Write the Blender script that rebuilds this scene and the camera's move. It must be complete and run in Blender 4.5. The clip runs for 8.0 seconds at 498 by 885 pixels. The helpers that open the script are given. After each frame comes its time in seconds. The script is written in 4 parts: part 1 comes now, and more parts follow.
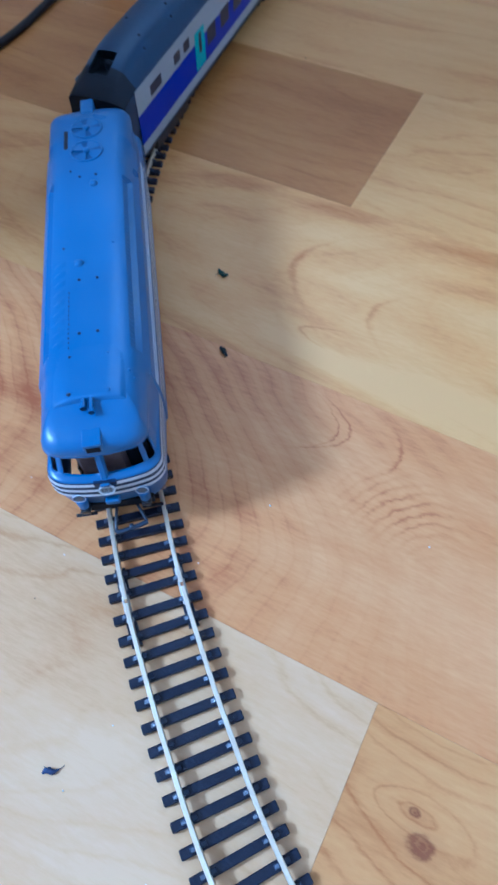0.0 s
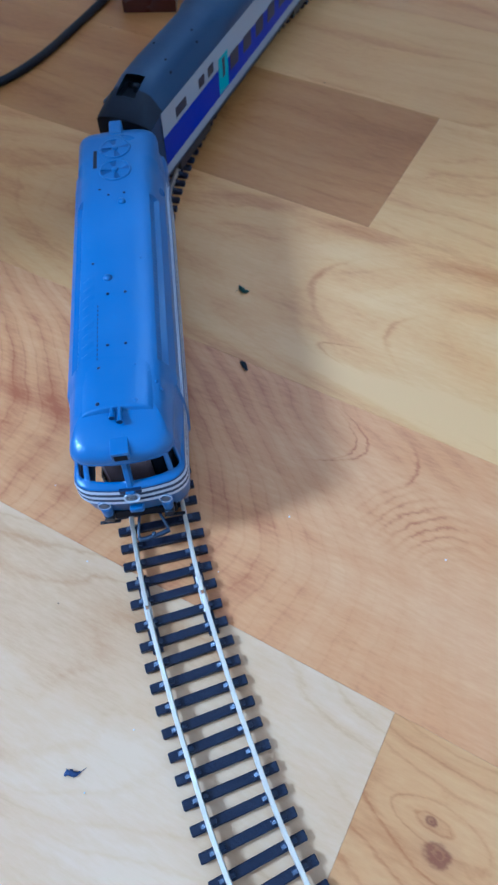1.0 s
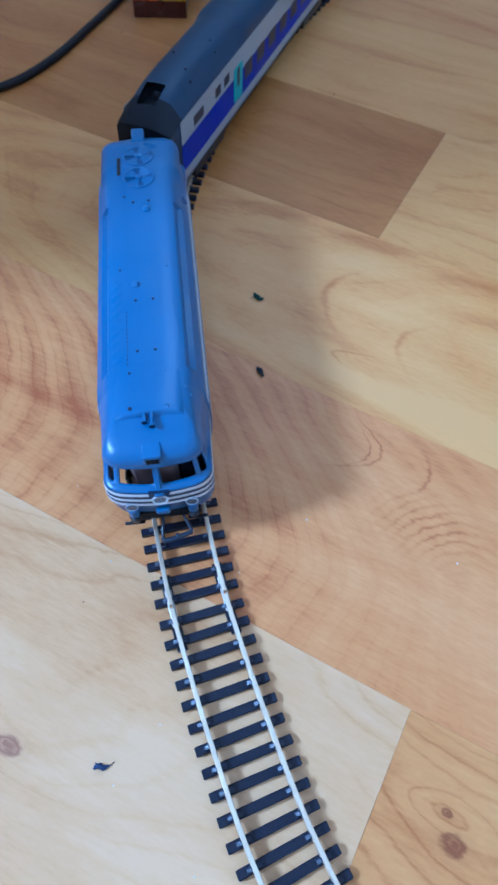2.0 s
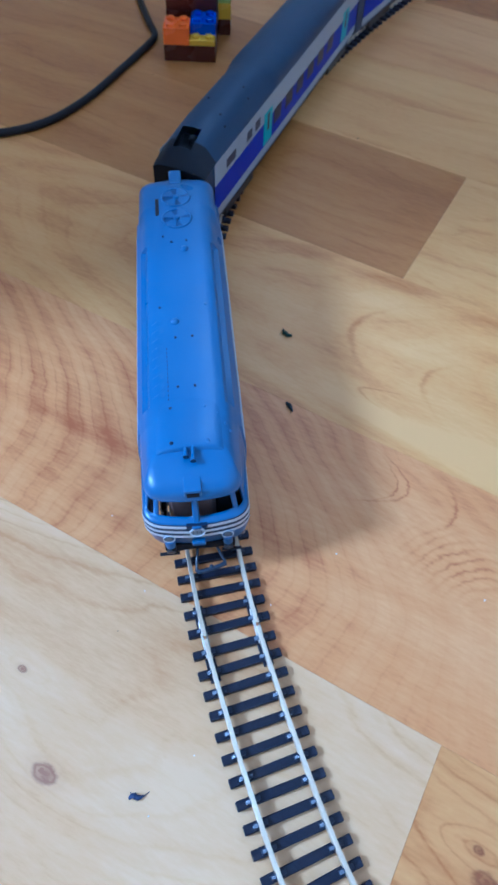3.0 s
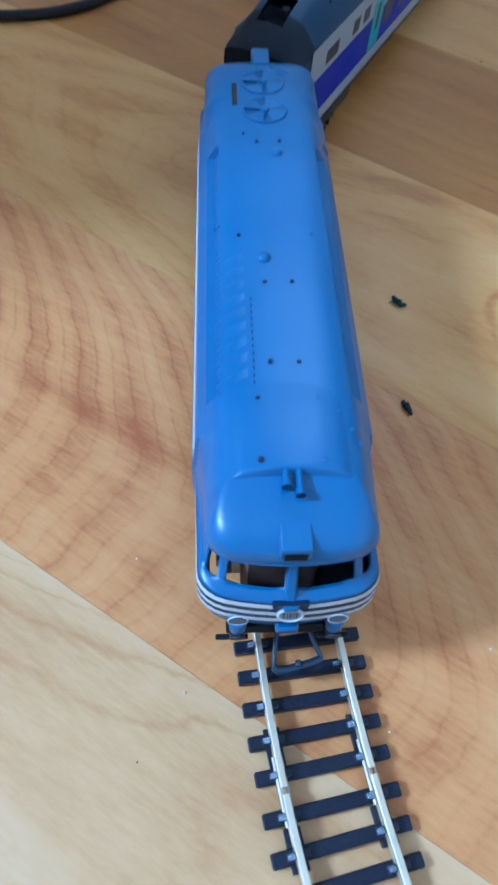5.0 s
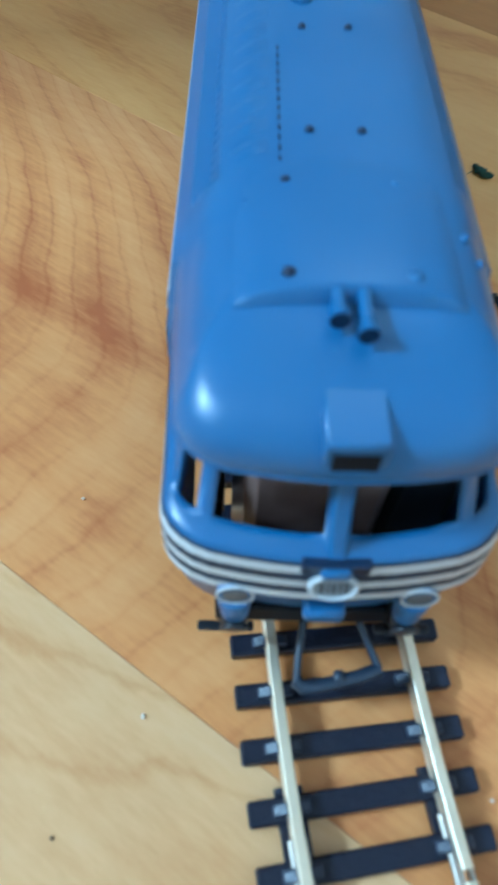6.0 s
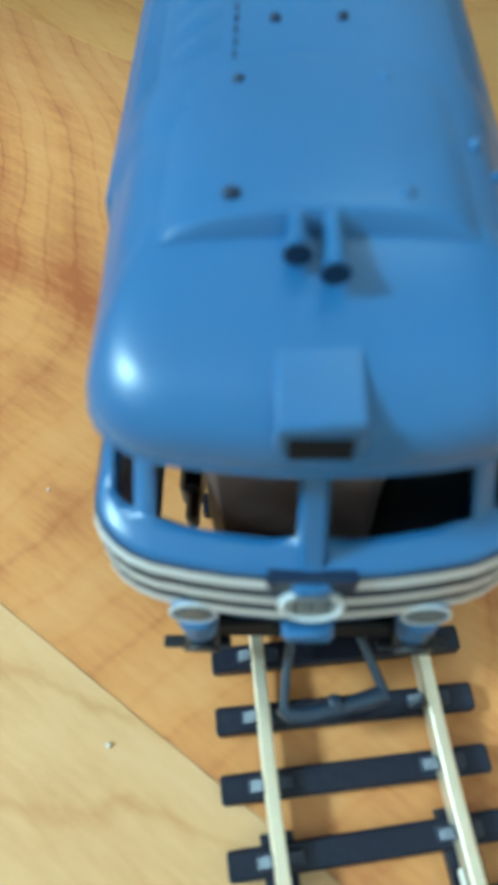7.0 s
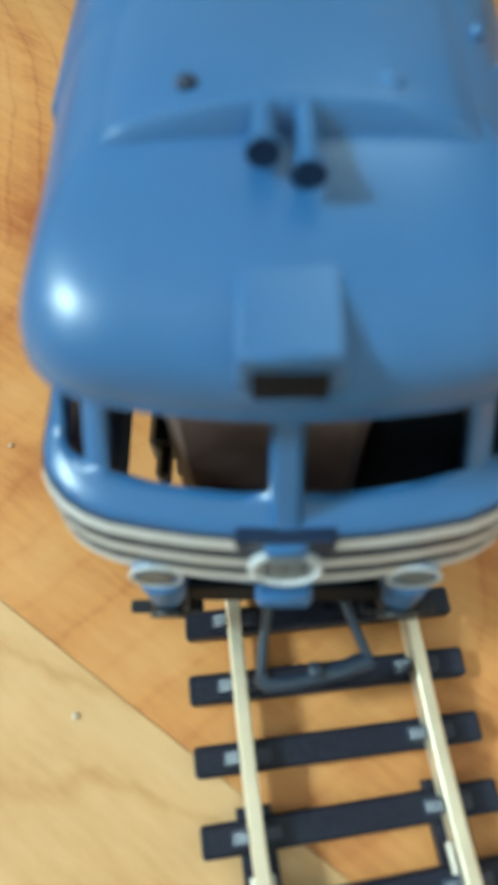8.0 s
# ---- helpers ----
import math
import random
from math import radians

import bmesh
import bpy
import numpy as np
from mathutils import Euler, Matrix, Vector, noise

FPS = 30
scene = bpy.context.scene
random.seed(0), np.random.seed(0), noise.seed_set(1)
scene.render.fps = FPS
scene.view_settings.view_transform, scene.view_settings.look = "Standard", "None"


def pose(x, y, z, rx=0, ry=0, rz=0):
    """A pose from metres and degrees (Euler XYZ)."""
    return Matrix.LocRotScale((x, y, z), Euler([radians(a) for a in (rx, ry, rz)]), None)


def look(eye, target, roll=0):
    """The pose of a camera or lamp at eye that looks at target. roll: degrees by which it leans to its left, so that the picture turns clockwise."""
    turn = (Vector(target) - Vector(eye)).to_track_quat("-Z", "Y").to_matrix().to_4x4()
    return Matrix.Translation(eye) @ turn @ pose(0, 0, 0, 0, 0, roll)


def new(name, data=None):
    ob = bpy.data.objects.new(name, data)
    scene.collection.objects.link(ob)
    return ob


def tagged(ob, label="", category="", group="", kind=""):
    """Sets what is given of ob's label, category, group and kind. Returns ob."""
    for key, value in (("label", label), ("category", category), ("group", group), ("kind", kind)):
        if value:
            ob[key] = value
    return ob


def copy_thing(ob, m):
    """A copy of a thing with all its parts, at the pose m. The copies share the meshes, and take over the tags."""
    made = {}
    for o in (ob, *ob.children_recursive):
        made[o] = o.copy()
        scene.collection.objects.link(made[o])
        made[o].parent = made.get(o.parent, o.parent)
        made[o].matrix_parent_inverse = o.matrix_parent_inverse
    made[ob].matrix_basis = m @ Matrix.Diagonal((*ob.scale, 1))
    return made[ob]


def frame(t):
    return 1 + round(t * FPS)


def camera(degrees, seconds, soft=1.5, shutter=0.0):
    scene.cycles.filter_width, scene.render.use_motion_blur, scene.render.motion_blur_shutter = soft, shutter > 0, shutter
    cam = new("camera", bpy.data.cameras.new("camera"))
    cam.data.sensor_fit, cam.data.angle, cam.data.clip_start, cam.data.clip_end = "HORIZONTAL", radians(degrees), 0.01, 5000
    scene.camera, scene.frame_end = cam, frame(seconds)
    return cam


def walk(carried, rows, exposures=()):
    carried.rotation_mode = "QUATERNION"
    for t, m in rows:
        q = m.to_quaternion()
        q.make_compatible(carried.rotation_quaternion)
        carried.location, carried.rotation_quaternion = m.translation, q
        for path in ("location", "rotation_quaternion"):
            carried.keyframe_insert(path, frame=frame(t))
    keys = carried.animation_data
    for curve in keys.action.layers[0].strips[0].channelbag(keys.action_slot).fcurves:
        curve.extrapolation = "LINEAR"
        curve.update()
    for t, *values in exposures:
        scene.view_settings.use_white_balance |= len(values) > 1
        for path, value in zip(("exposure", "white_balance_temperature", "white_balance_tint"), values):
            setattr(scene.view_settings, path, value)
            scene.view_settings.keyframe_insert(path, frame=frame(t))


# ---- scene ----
cam = camera(40.52, 8.0, soft=2.4, shutter=0.5)
PATH = [
    (0, (0.02252, 0.05419, 0.20077), (0.01084, 0.15597, 0.02900), -2.08),
    (0.5, (0.01538, 0.04961, 0.20597), (0.00558, 0.15699, 0.03753), 0.26),
    (1, (0.01798, 0.04972, 0.20415), (0.00432, 0.15565, 0.03505), -1.85),
    (1.5, (0.01914, 0.04728, 0.20468), (0.00446, 0.15378, 0.03603), -2.64),
    (1.7, (0.01393, 0.04713, 0.20652), (0.00223, 0.15275, 0.03710), -0.87),
    (2.8, (-0.00789, 0.04359, 0.21997), (-0.01314, 0.15498, 0.05394), 4.09),
    (3, (-0.00737, 0.04452, 0.21726), (-0.01555, 0.15707, 0.05213), 2.99),
    (3.3, (-0.00487, 0.06563, 0.23196), (-0.00423, 0.17761, 0.06625), 9.81),
    (3.5, (-0.01902, 0.07095, 0.21859), (-0.01677, 0.18244, 0.05257), 11.24),
    (4, (-0.03391, 0.07895, 0.18205), (-0.03522, 0.18581, 0.01300), 10.15),
    (4.5, (-0.03718, 0.08696, 0.17118), (-0.04384, 0.19884, 0.00553), 8.04),
    (4.7, (-0.03687, 0.08966, 0.16183), (-0.04563, 0.20105, -0.00405), 6.59),
    (5.8, (-0.03702, 0.10970, 0.09761), (-0.04255, 0.21946, -0.06949), 10.86),
    (6, (-0.03528, 0.11240, 0.08804), (-0.04852, 0.22165, -0.07896), 6.92),
    (6.3, (-0.02874, 0.11639, 0.08535), (-0.04787, 0.22771, -0.07970), 1.59),
    (6.5, (-0.02532, 0.11812, 0.08420), (-0.04816, 0.22931, -0.08046), -0.78),
    (7, (-0.02973, 0.12194, 0.07675), (-0.05320, 0.22219, -0.09470), 0.20),
    (7.5, (-0.02827, 0.12307, 0.07394), (-0.04983, 0.21885, -0.10031), -0.03),
    (8, (-0.02847, 0.12414, 0.07105), (-0.04752, 0.21564, -0.10577), 1.17),
]
cam.data.dof.use_dof = True
cam.data.dof.focus_distance, cam.data.dof.aperture_fstop = 0.17, 56.0
EXPOSURES = [(0, 0.04, 3700, 3), (2.8, 0.02, 3720, 3), (3.5, 0.11, 3720, 1), (4.7, 0.10, 3800, -2), (5.8, 0.08, 4040, -12), (6.5, 0.30, 4570, -23), (7, 0.31, 4750, -25), (8, 0.27, 5400, -19)]
walk(cam, [(t, look(eye, target, roll)) for t, eye, target, roll in PATH], EXPOSURES)

# ---- light ----
world = bpy.data.worlds.new("world")
scene.world = world
world.use_nodes = True
wn = world.node_tree.nodes
sky = wn.new("ShaderNodeTexSky")
sky.sky_type = "NISHITA"
sky.sun_disc = False
sky.sun_elevation, sky.sun_rotation = radians(40), radians(250)
wn["Background"].inputs["Strength"].default_value = 0.05
world.node_tree.links.new(sky.outputs["Color"], wn["Background"].inputs["Color"])

K = 0.01  # the plan below is in centimetres
ROOM = (-140.0, 140.0, -250.0, 170.0, 250.0)  # west, east, south, north, height
WIN = (-42.0, -8.0, 99.0, 142.0)  # window in the west wall: y from, y to, z from, z to
FILL_WIN = (-31.0, 39.0, 150.0, 236.0)  # unseen high window added in the north wall for fill light: x from, x to, z from, z to
REVEAL = 15.0  # thickness of the west wall
SHADE_CORNER = (-34.0, 16.3)  # corner of an unseen wall added to keep window light off the far floor


def window_light(name, at, aim, sx, sy, watts, color):
    lamp = bpy.data.lights.new(name, "AREA")
    lamp.shape, lamp.size, lamp.size_y, lamp.energy, lamp.color = "RECTANGLE", sx, sy, watts, color
    ob = new(name, lamp)
    ob.matrix_world = look(at, aim)
    return ob


window_light("daylight_and_fill_lamp", ((ROOM[0] - 8) * K, (WIN[0] + WIN[1]) / 2 * K, (WIN[2] + WIN[3]) / 2 * K),
             (0.0, (WIN[0] + WIN[1]) / 2 * K, (WIN[2] + WIN[3]) / 2 * K), 0.33, 0.42, 58.0, (0.97, 0.98, 1.0))
# unseen north fill lamp, added to lift the roof and the shadow side
window_light("daylight_and_fill_lamp", ((FILL_WIN[0] + FILL_WIN[1]) / 2 * K, (ROOM[3] + 8) * K, (FILL_WIN[2] + FILL_WIN[3]) / 2 * K),
             ((FILL_WIN[0] + FILL_WIN[1]) / 2 * K, 0.0, (FILL_WIN[2] + FILL_WIN[3]) / 2 * K), 0.68, 0.84, 8.0, (1.0, 0.97, 0.93))


# ---- materials ----
def mat(name, color, rough=0.5, metal=0.0, coat=0.0):
    m = bpy.data.materials.new(name)
    m.use_nodes = True
    b = m.node_tree.nodes["Principled BSDF"]
    b.inputs["Base Color"].default_value = (*color, 1)
    b.inputs["Roughness"].default_value = rough
    b.inputs["Metallic"].default_value = metal
    b.inputs["Coat Weight"].default_value = coat
    return m


def node(m, kind, **inputs):
    n = m.node_tree.nodes.new(kind)
    for key, value in inputs.items():
        n.inputs[key.replace("_", " ")].default_value = value
    return n


def link(m, a, b):
    m.node_tree.links.new(a, b)


def speckled(name, color, rough, metal=0.0, scale=400.0, tone=0.12, bump=0.15, broad=40.0, coat=0.0, spec=0.5):
    """A paint or plastic with fine grain, broad wear and a little relief."""
    m = mat(name, color, rough, metal, coat)
    b = m.node_tree.nodes["Principled BSDF"]
    b.inputs["Specular IOR Level"].default_value = spec
    co = node(m, "ShaderNodeTexCoord")
    fine = node(m, "ShaderNodeTexNoise", Scale=scale, Detail=4.0)
    wide = node(m, "ShaderNodeTexNoise", Scale=broad, Detail=3.0)
    link(m, co.outputs["Object"], fine.inputs["Vector"])
    link(m, co.outputs["Object"], wide.inputs["Vector"])
    mix = node(m, "ShaderNodeMix")
    mix.data_type = "RGBA"
    mix.inputs[6].default_value = (*[c * (1 - tone) for c in color], 1)
    mix.inputs[7].default_value = (*[min(1.0, c * (1 + tone) + tone * 0.02) for c in color], 1)
    add = node(m, "ShaderNodeMath")
    add.operation = "ADD"
    half = node(m, "ShaderNodeMath")
    half.operation = "MULTIPLY"
    half.inputs[1].default_value = 0.5
    link(m, fine.outputs["Fac"], add.inputs[0])
    link(m, wide.outputs["Fac"], add.inputs[1])
    link(m, add.outputs[0], half.inputs[0])
    link(m, half.outputs[0], mix.inputs[0])
    link(m, mix.outputs[2], b.inputs["Base Color"])
    ramp = node(m, "ShaderNodeMapRange")
    ramp.inputs["To Min"].default_value = max(0.02, rough - 0.1)
    ramp.inputs["To Max"].default_value = min(1.0, rough + 0.1)
    link(m, wide.outputs["Fac"], ramp.inputs["Value"])
    link(m, ramp.outputs[0], b.inputs["Roughness"])
    if bump:
        bp = node(m, "ShaderNodeBump", Strength=bump, Distance=0.0004)
        link(m, fine.outputs["Fac"], bp.inputs["Height"])
        link(m, bp.outputs[0], b.inputs["Normal"])
    return m


# swirls of the grain (along the plank, across it, two radii, strength) and knots (along, across, radius), in centimetres
SWIRLS = ((-8.5, 17.6, 7.0, 2.4, 5.0), (3.2, 12.0, 5.0, 2.2, 4.0), (-21.0, 13.2, 12.0, 3.6, 8.0), (3.5, 23.3, 9.0, 2.6, 5.0), (9.0, 4.0, 6.0, 2.2, 5.0), (-14.0, 33.5, 7.0, 2.0, 4.0), (-9.0, 6.0, 6.0, 2.5, 3.5))
# patches of darker heartwood, one of paler sapwood, and shade painted by the locomotive at (-5.0, 12.3): along, across,
# two radii, depth
HEART_AND_SHADE = ((-17.0, 16.5, 8.0, 4.5, 0.16), (-5.0, 12.3, 2.6, 2.0, 0.20), (-24.0, 25.0, 7.0, 4.0, 0.15), (6.0, 13.0, 7.0, 3.2, -0.20), (3.0, 20.7, 9.0, 0.8, -0.30), (-9.5, 23.2, 4.5, 1.2, -0.15),
         (-5.0, 28.2, 12.0, 0.8, 0.26), (-4.6, 21.0, 3.4, 0.35, -0.30), (-8.6, 26.9, 3.2, 0.8, -0.18), (-5.2, 24.0, 1.8, 1.2, 0.10), (-8.8, 22.9, 1.5, 0.5, 0.16), (-0.6, 18.4, 2.2, 0.8, 0.16), (-5.0, 9.3, 7.0, 0.8, 0.22), (0.5, 6.0, 2.0, 3.5, 0.10), (-14.0, 8.8, 6.0, 1.2, 0.14), (-8.5, 7.6, 5.0, 2.4, 0.18))
# dark lines that bend round the head of a figure: along, across, which way they open, how fast they bend, half length across, width
CRACKS = ((-2.85, 18.1, 1, 1.05, 1.3, 0.07), (-3.3, 18.0, 1, 0.8, 1.1, 0.05), (-0.95, 18.0, 1, 0.5, 0.8, 0.09), (-8.1, 24.9, -1, 0.30, 1.9, 0.16), (-4.3, 23.6, -1, 0.45, 1.2, 0.14), (-6.4, 21.75, -1, 4.5, 0.7, 0.12))
# rippled spots: along, across, two radii, centre of the ripples, their width and depth
RIPPLES = ((-0.1, 16.3, 1.7, 1.0, 1.7, 14.4, 0.36, 0.36), (-10.6, 13.4, 2.2, 2.6, -19.0, 13.8, 0.26, 0.02))
KNOTS = ((3.56, 7.66, 0.42), (3.17, 8.31, 0.18), (-8.51, 3.95, 0.42), (-11.02, 5.96, 0.17))


def wood(name, pale, mid, dark, rough=0.38, bands=26.0, figure_weight=1.0, flame=None, calm=None):
    """Printed wood plank: long grain, arched figure, fine fibre and pores; the grain runs along local x."""
    m = mat(name, mid, rough)
    b = m.node_tree.nodes["Principled BSDF"]
    b.inputs["Specular IOR Level"].default_value = 0.32
    co = node(m, "ShaderNodeTexCoord")
    info = node(m, "ShaderNodeObjectInfo")
    shift = node(m, "ShaderNodeVectorMath", )
    shift.operation = "MULTIPLY_ADD"
    link(m, info.outputs["Random"], shift.inputs[0])
    shift.inputs[1].default_value = (3.1, 1.7, 0.9)
    link(m, co.outputs["Object"], shift.inputs[2])

    def stretched(x, y):
        s = node(m, "ShaderNodeMapping")
        s.inputs["Scale"].default_value = (x, y, 1)
        link(m, shift.outputs[0], s.inputs["Vector"])
        return s.outputs[0]

    figure = node(m, "ShaderNodeTexNoise", Scale=1.0, Detail=2.5, Roughness=0.55)
    link(m, stretched(6.0, 16.0), figure.inputs["Vector"])
    split = node(m, "ShaderNodeSeparateXYZ")
    link(m, co.outputs["Object"], split.inputs[0])

    def calc(op, a, b, c=0.0):
        q = node(m, "ShaderNodeMath")
        q.operation = op
        for socket, value in zip(q.inputs, (a, b, c)):
            if isinstance(value, (int, float)):
                socket.default_value = value
            else:
                link(m, value, socket)
        return q.outputs[0]

    def blob(s0, t0, rs, rt):
        """One at a spot of the floor, falling off to nought over the two radii, in centimetres."""
        ds = calc("MULTIPLY", calc("SUBTRACT", split.outputs[0], s0 * K), 1 / (rs * K))
        dt = calc("MULTIPLY", calc("SUBTRACT", split.outputs[1], t0 * K), 1 / (rt * K))
        return calc("EXPONENT", calc("MULTIPLY", calc("ADD", calc("MULTIPLY", ds, ds), calc("MULTIPLY", dt, dt)), -1.0), 0.0)

    if flame:
        # nested arches across the plank: which way they open, how fast they curve, their axis, spacing, small loops
        way, curve, axis, pitch, swirls = flame
        off = calc("MULTIPLY_ADD", split.outputs[1], 1 / K, -axis)
        arch = calc("MULTIPLY_ADD", calc("MULTIPLY", off, off), curve, calc("MULTIPLY", split.outputs[0], way / K))
        bent = node(m, "ShaderNodeTexNoise", Scale=1.0, Detail=2.0)
        link(m, stretched(20.0, 60.0), bent.inputs["Vector"])
        phase = calc("MULTIPLY_ADD", arch, 1 / pitch, calc("MULTIPLY_ADD", bent.outputs["Fac"], 1.0, calc("MULTIPLY", figure.outputs["Fac"], 5.5)))
    else:
        swirls = SWIRLS
        phase = calc("MULTIPLY_ADD", split.outputs[1], bands * 5.0, calc("MULTIPLY", figure.outputs["Fac"], bands * 0.45))
    ragged = node(m, "ShaderNodeTexNoise", Scale=1.0, Detail=4.0, Roughness=0.7)
    link(m, stretched(130.0, 240.0), ragged.inputs["Vector"])
    phase = calc("MULTIPLY_ADD", ragged.outputs["Fac"], 0.45, phase)
    for s0, t0, rs, rt, amp in swirls:
        phase = calc("MULTIPLY_ADD", blob(s0, t0, rs, rt), amp, phase)
    knot = 0.0
    for s0, t0, r in KNOTS:
        k = calc("MULTIPLY", blob(s0, t0, r * 1.25, r * 0.85), calc("MULTIPLY_ADD", ragged.outputs["Fac"], 1.8, 0.45))
        core = blob(s0 + r * 0.1, t0, r * 0.45, r * 0.35)
        k = calc("MULTIPLY_ADD", core, 0.35, calc("MULTIPLY", calc("MULTIPLY", k, k), calc("MULTIPLY_ADD", calc("SINE", calc("MULTIPLY", k, 9.0), 0.0), 0.35, 0.75)))
        phase = calc("MULTIPLY_ADD", blob(s0, t0, r * 7.0, r * 2.4), 1.7, phase)
        knot = calc("ADD", k, knot)
    ripple = 0.0
    for s0, t0, rs, rt, cs, ct, pitch, depth in RIPPLES:
        ds = calc("MULTIPLY", calc("SUBTRACT", split.outputs[0], cs * K), 1 / K)
        dt = calc("MULTIPLY", calc("SUBTRACT", split.outputs[1], ct * K), 1 / K)
        far = calc("SQRT", calc("ADD", calc("MULTIPLY", ds, ds), calc("MULTIPLY", dt, dt)), 0.0)
        wave = calc("SINE", calc("MULTIPLY_ADD", ragged.outputs["Fac"], 8.0, calc("MULTIPLY", far, 6.283 / pitch)), 0.0)
        wave = calc("MULTIPLY", calc("POWER", calc("MULTIPLY_ADD", wave, 0.5, 0.5), 2.5), -depth)
        ripple = calc("MULTIPLY_ADD", wave, blob(s0, t0, rs, rt), ripple)
    crack = 0.0
    for s0, t0, way, curve, half, width in CRACKS:
        off = calc("MULTIPLY_ADD", split.outputs[1], 1 / K, -t0)
        far = calc("MULTIPLY_ADD", calc("MULTIPLY", off, off), curve * way, calc("MULTIPLY_ADD", split.outputs[0], 1 / K, -s0))
        far = calc("MULTIPLY", calc("MULTIPLY_ADD", ragged.outputs["Fac"], 0.5, calc("ADD", far, -0.25)), 1 / width)
        line = calc("EXPONENT", calc("MULTIPLY", calc("MULTIPLY", far, far), -1.0), 0.0)
        crack = calc("MULTIPLY_ADD", line, blob(s0, t0, 6.0, half), crack)
    rings = node(m, "ShaderNodeMath")
    rings.operation = "FRACT"
    link(m, phase, rings.inputs[0])
    saw = node(m, "ShaderNodeValToRGB")
    saw.color_ramp.interpolation = "EASE"
    saw.color_ramp.elements[0].position, saw.color_ramp.elements[0].color = 0.0, (0.44, 0.44, 0.44, 1)
    saw.color_ramp.elements[1].position, saw.color_ramp.elements[1].color = 1.0, (0.44, 0.44, 0.44, 1)
    for where, grey in ((0.25, 0.56), (0.70, 0.50), (0.88, 0.24), (0.95, 0.38)):
        saw.color_ramp.elements.new(where).color = (grey, grey, grey, 1)
    link(m, rings.outputs[0], saw.inputs[0])
    fibre = node(m, "ShaderNodeTexNoise", Scale=1.0, Detail=5.0, Roughness=0.65)
    link(m, stretched(160.0, 800.0), fibre.inputs["Vector"])
    broad = node(m, "ShaderNodeTexNoise", Scale=1.0, Detail=3.0, Distortion=0.4)
    link(m, stretched(9.0, 70.0), broad.inputs["Vector"])
    cloud = node(m, "ShaderNodeTexNoise", Scale=1.0, Detail=2.0)
    link(m, stretched(14.0, 14.0), cloud.inputs["Vector"])

    def mixed(fac, a, c, weight):
        q = node(m, "ShaderNodeMath")
        q.operation = "MULTIPLY_ADD"
        link(m, fac, q.inputs[0])
        q.inputs[1].default_value = weight
        q.inputs[2].default_value = -weight / 2
        s = node(m, "ShaderNodeMath")
        s.operation = "ADD"
        link(m, a, s.inputs[0])
        link(m, q.outputs[0], s.inputs[1])
        return s.outputs[0]

    mask = node(m, "ShaderNodeTexNoise", Scale=1.0, Detail=2.0)
    link(m, stretched(9.0, 26.0), mask.inputs["Vector"])
    band = calc("SINE", calc("MULTIPLY_ADD", ragged.outputs["Fac"], 0.8, calc("MULTIPLY", phase, 2.2)), 0.0)
    fine = calc("SINE", calc("MULTIPLY_ADD", ragged.outputs["Fac"], 3.0, calc("MULTIPLY", phase, 6.283 * 3.0)), 0.0)
    lively = calc("MULTIPLY_ADD", calc("POWER", mask.outputs["Fac"], 2.5), 3.6 * figure_weight, 0.12 * figure_weight)
    if calm:
        quiet = calc("MULTIPLY_ADD", blob(*calm), -0.95, 1.0)
        lively = calc("MULTIPLY", lively, quiet)
        band, fine = calc("MULTIPLY", band, quiet), calc("MULTIPLY", fine, quiet)
    figured = calc("MULTIPLY_ADD", calc("SUBTRACT", saw.outputs[0], 0.47), lively, 0.47)
    figured = calc("ADD", ripple, figured)
    figured = calc("MULTIPLY_ADD", crack, -0.34, figured)
    figured = calc("MULTIPLY_ADD", band, 0.10 if flame else 0.06, figured)
    figured = calc("MULTIPLY_ADD", calc("MULTIPLY", fine, mask.outputs["Fac"]), 0.018, figured)
    for s0, t0, rs, rt, depth in HEART_AND_SHADE:
        figured = calc("MULTIPLY_ADD", blob(s0, t0, rs, rt), -depth, figured)
    tone = mixed(broad.outputs["Fac"], figured, None, 0.85)
    tone = mixed(fibre.outputs["Fac"], tone, None, 0.55)
    tone = mixed(cloud.outputs["Fac"], tone, None, 0.55)
    ramp = node(m, "ShaderNodeValToRGB")
    ramp.color_ramp.elements[0].position, ramp.color_ramp.elements[0].color = 0.0, (*dark, 1)
    ramp.color_ramp.elements[1].position, ramp.color_ramp.elements[1].color = 0.75, (*pale, 1)
    e = ramp.color_ramp.elements.new(0.38)
    e.color = (*mid, 1)
    link(m, tone, ramp.inputs[0])
    dark_mix = node(m, "ShaderNodeMix")
    dark_mix.data_type = "RGBA"
    link(m, calc("MINIMUM", calc("MULTIPLY", knot, 0.85), 0.85), dark_mix.inputs[0])
    link(m, ramp.outputs[0], dark_mix.inputs[6])
    dark_mix.inputs[7].default_value = (dark[0] * 0.50, dark[1] * 0.40, dark[2] * 0.6, 1)
    link(m, dark_mix.outputs[2], b.inputs["Base Color"])
    bp = node(m, "ShaderNodeBump", Strength=0.12, Distance=0.0003)
    link(m, fibre.outputs["Fac"], bp.inputs["Height"])
    link(m, bp.outputs[0], b.inputs["Normal"])
    return m


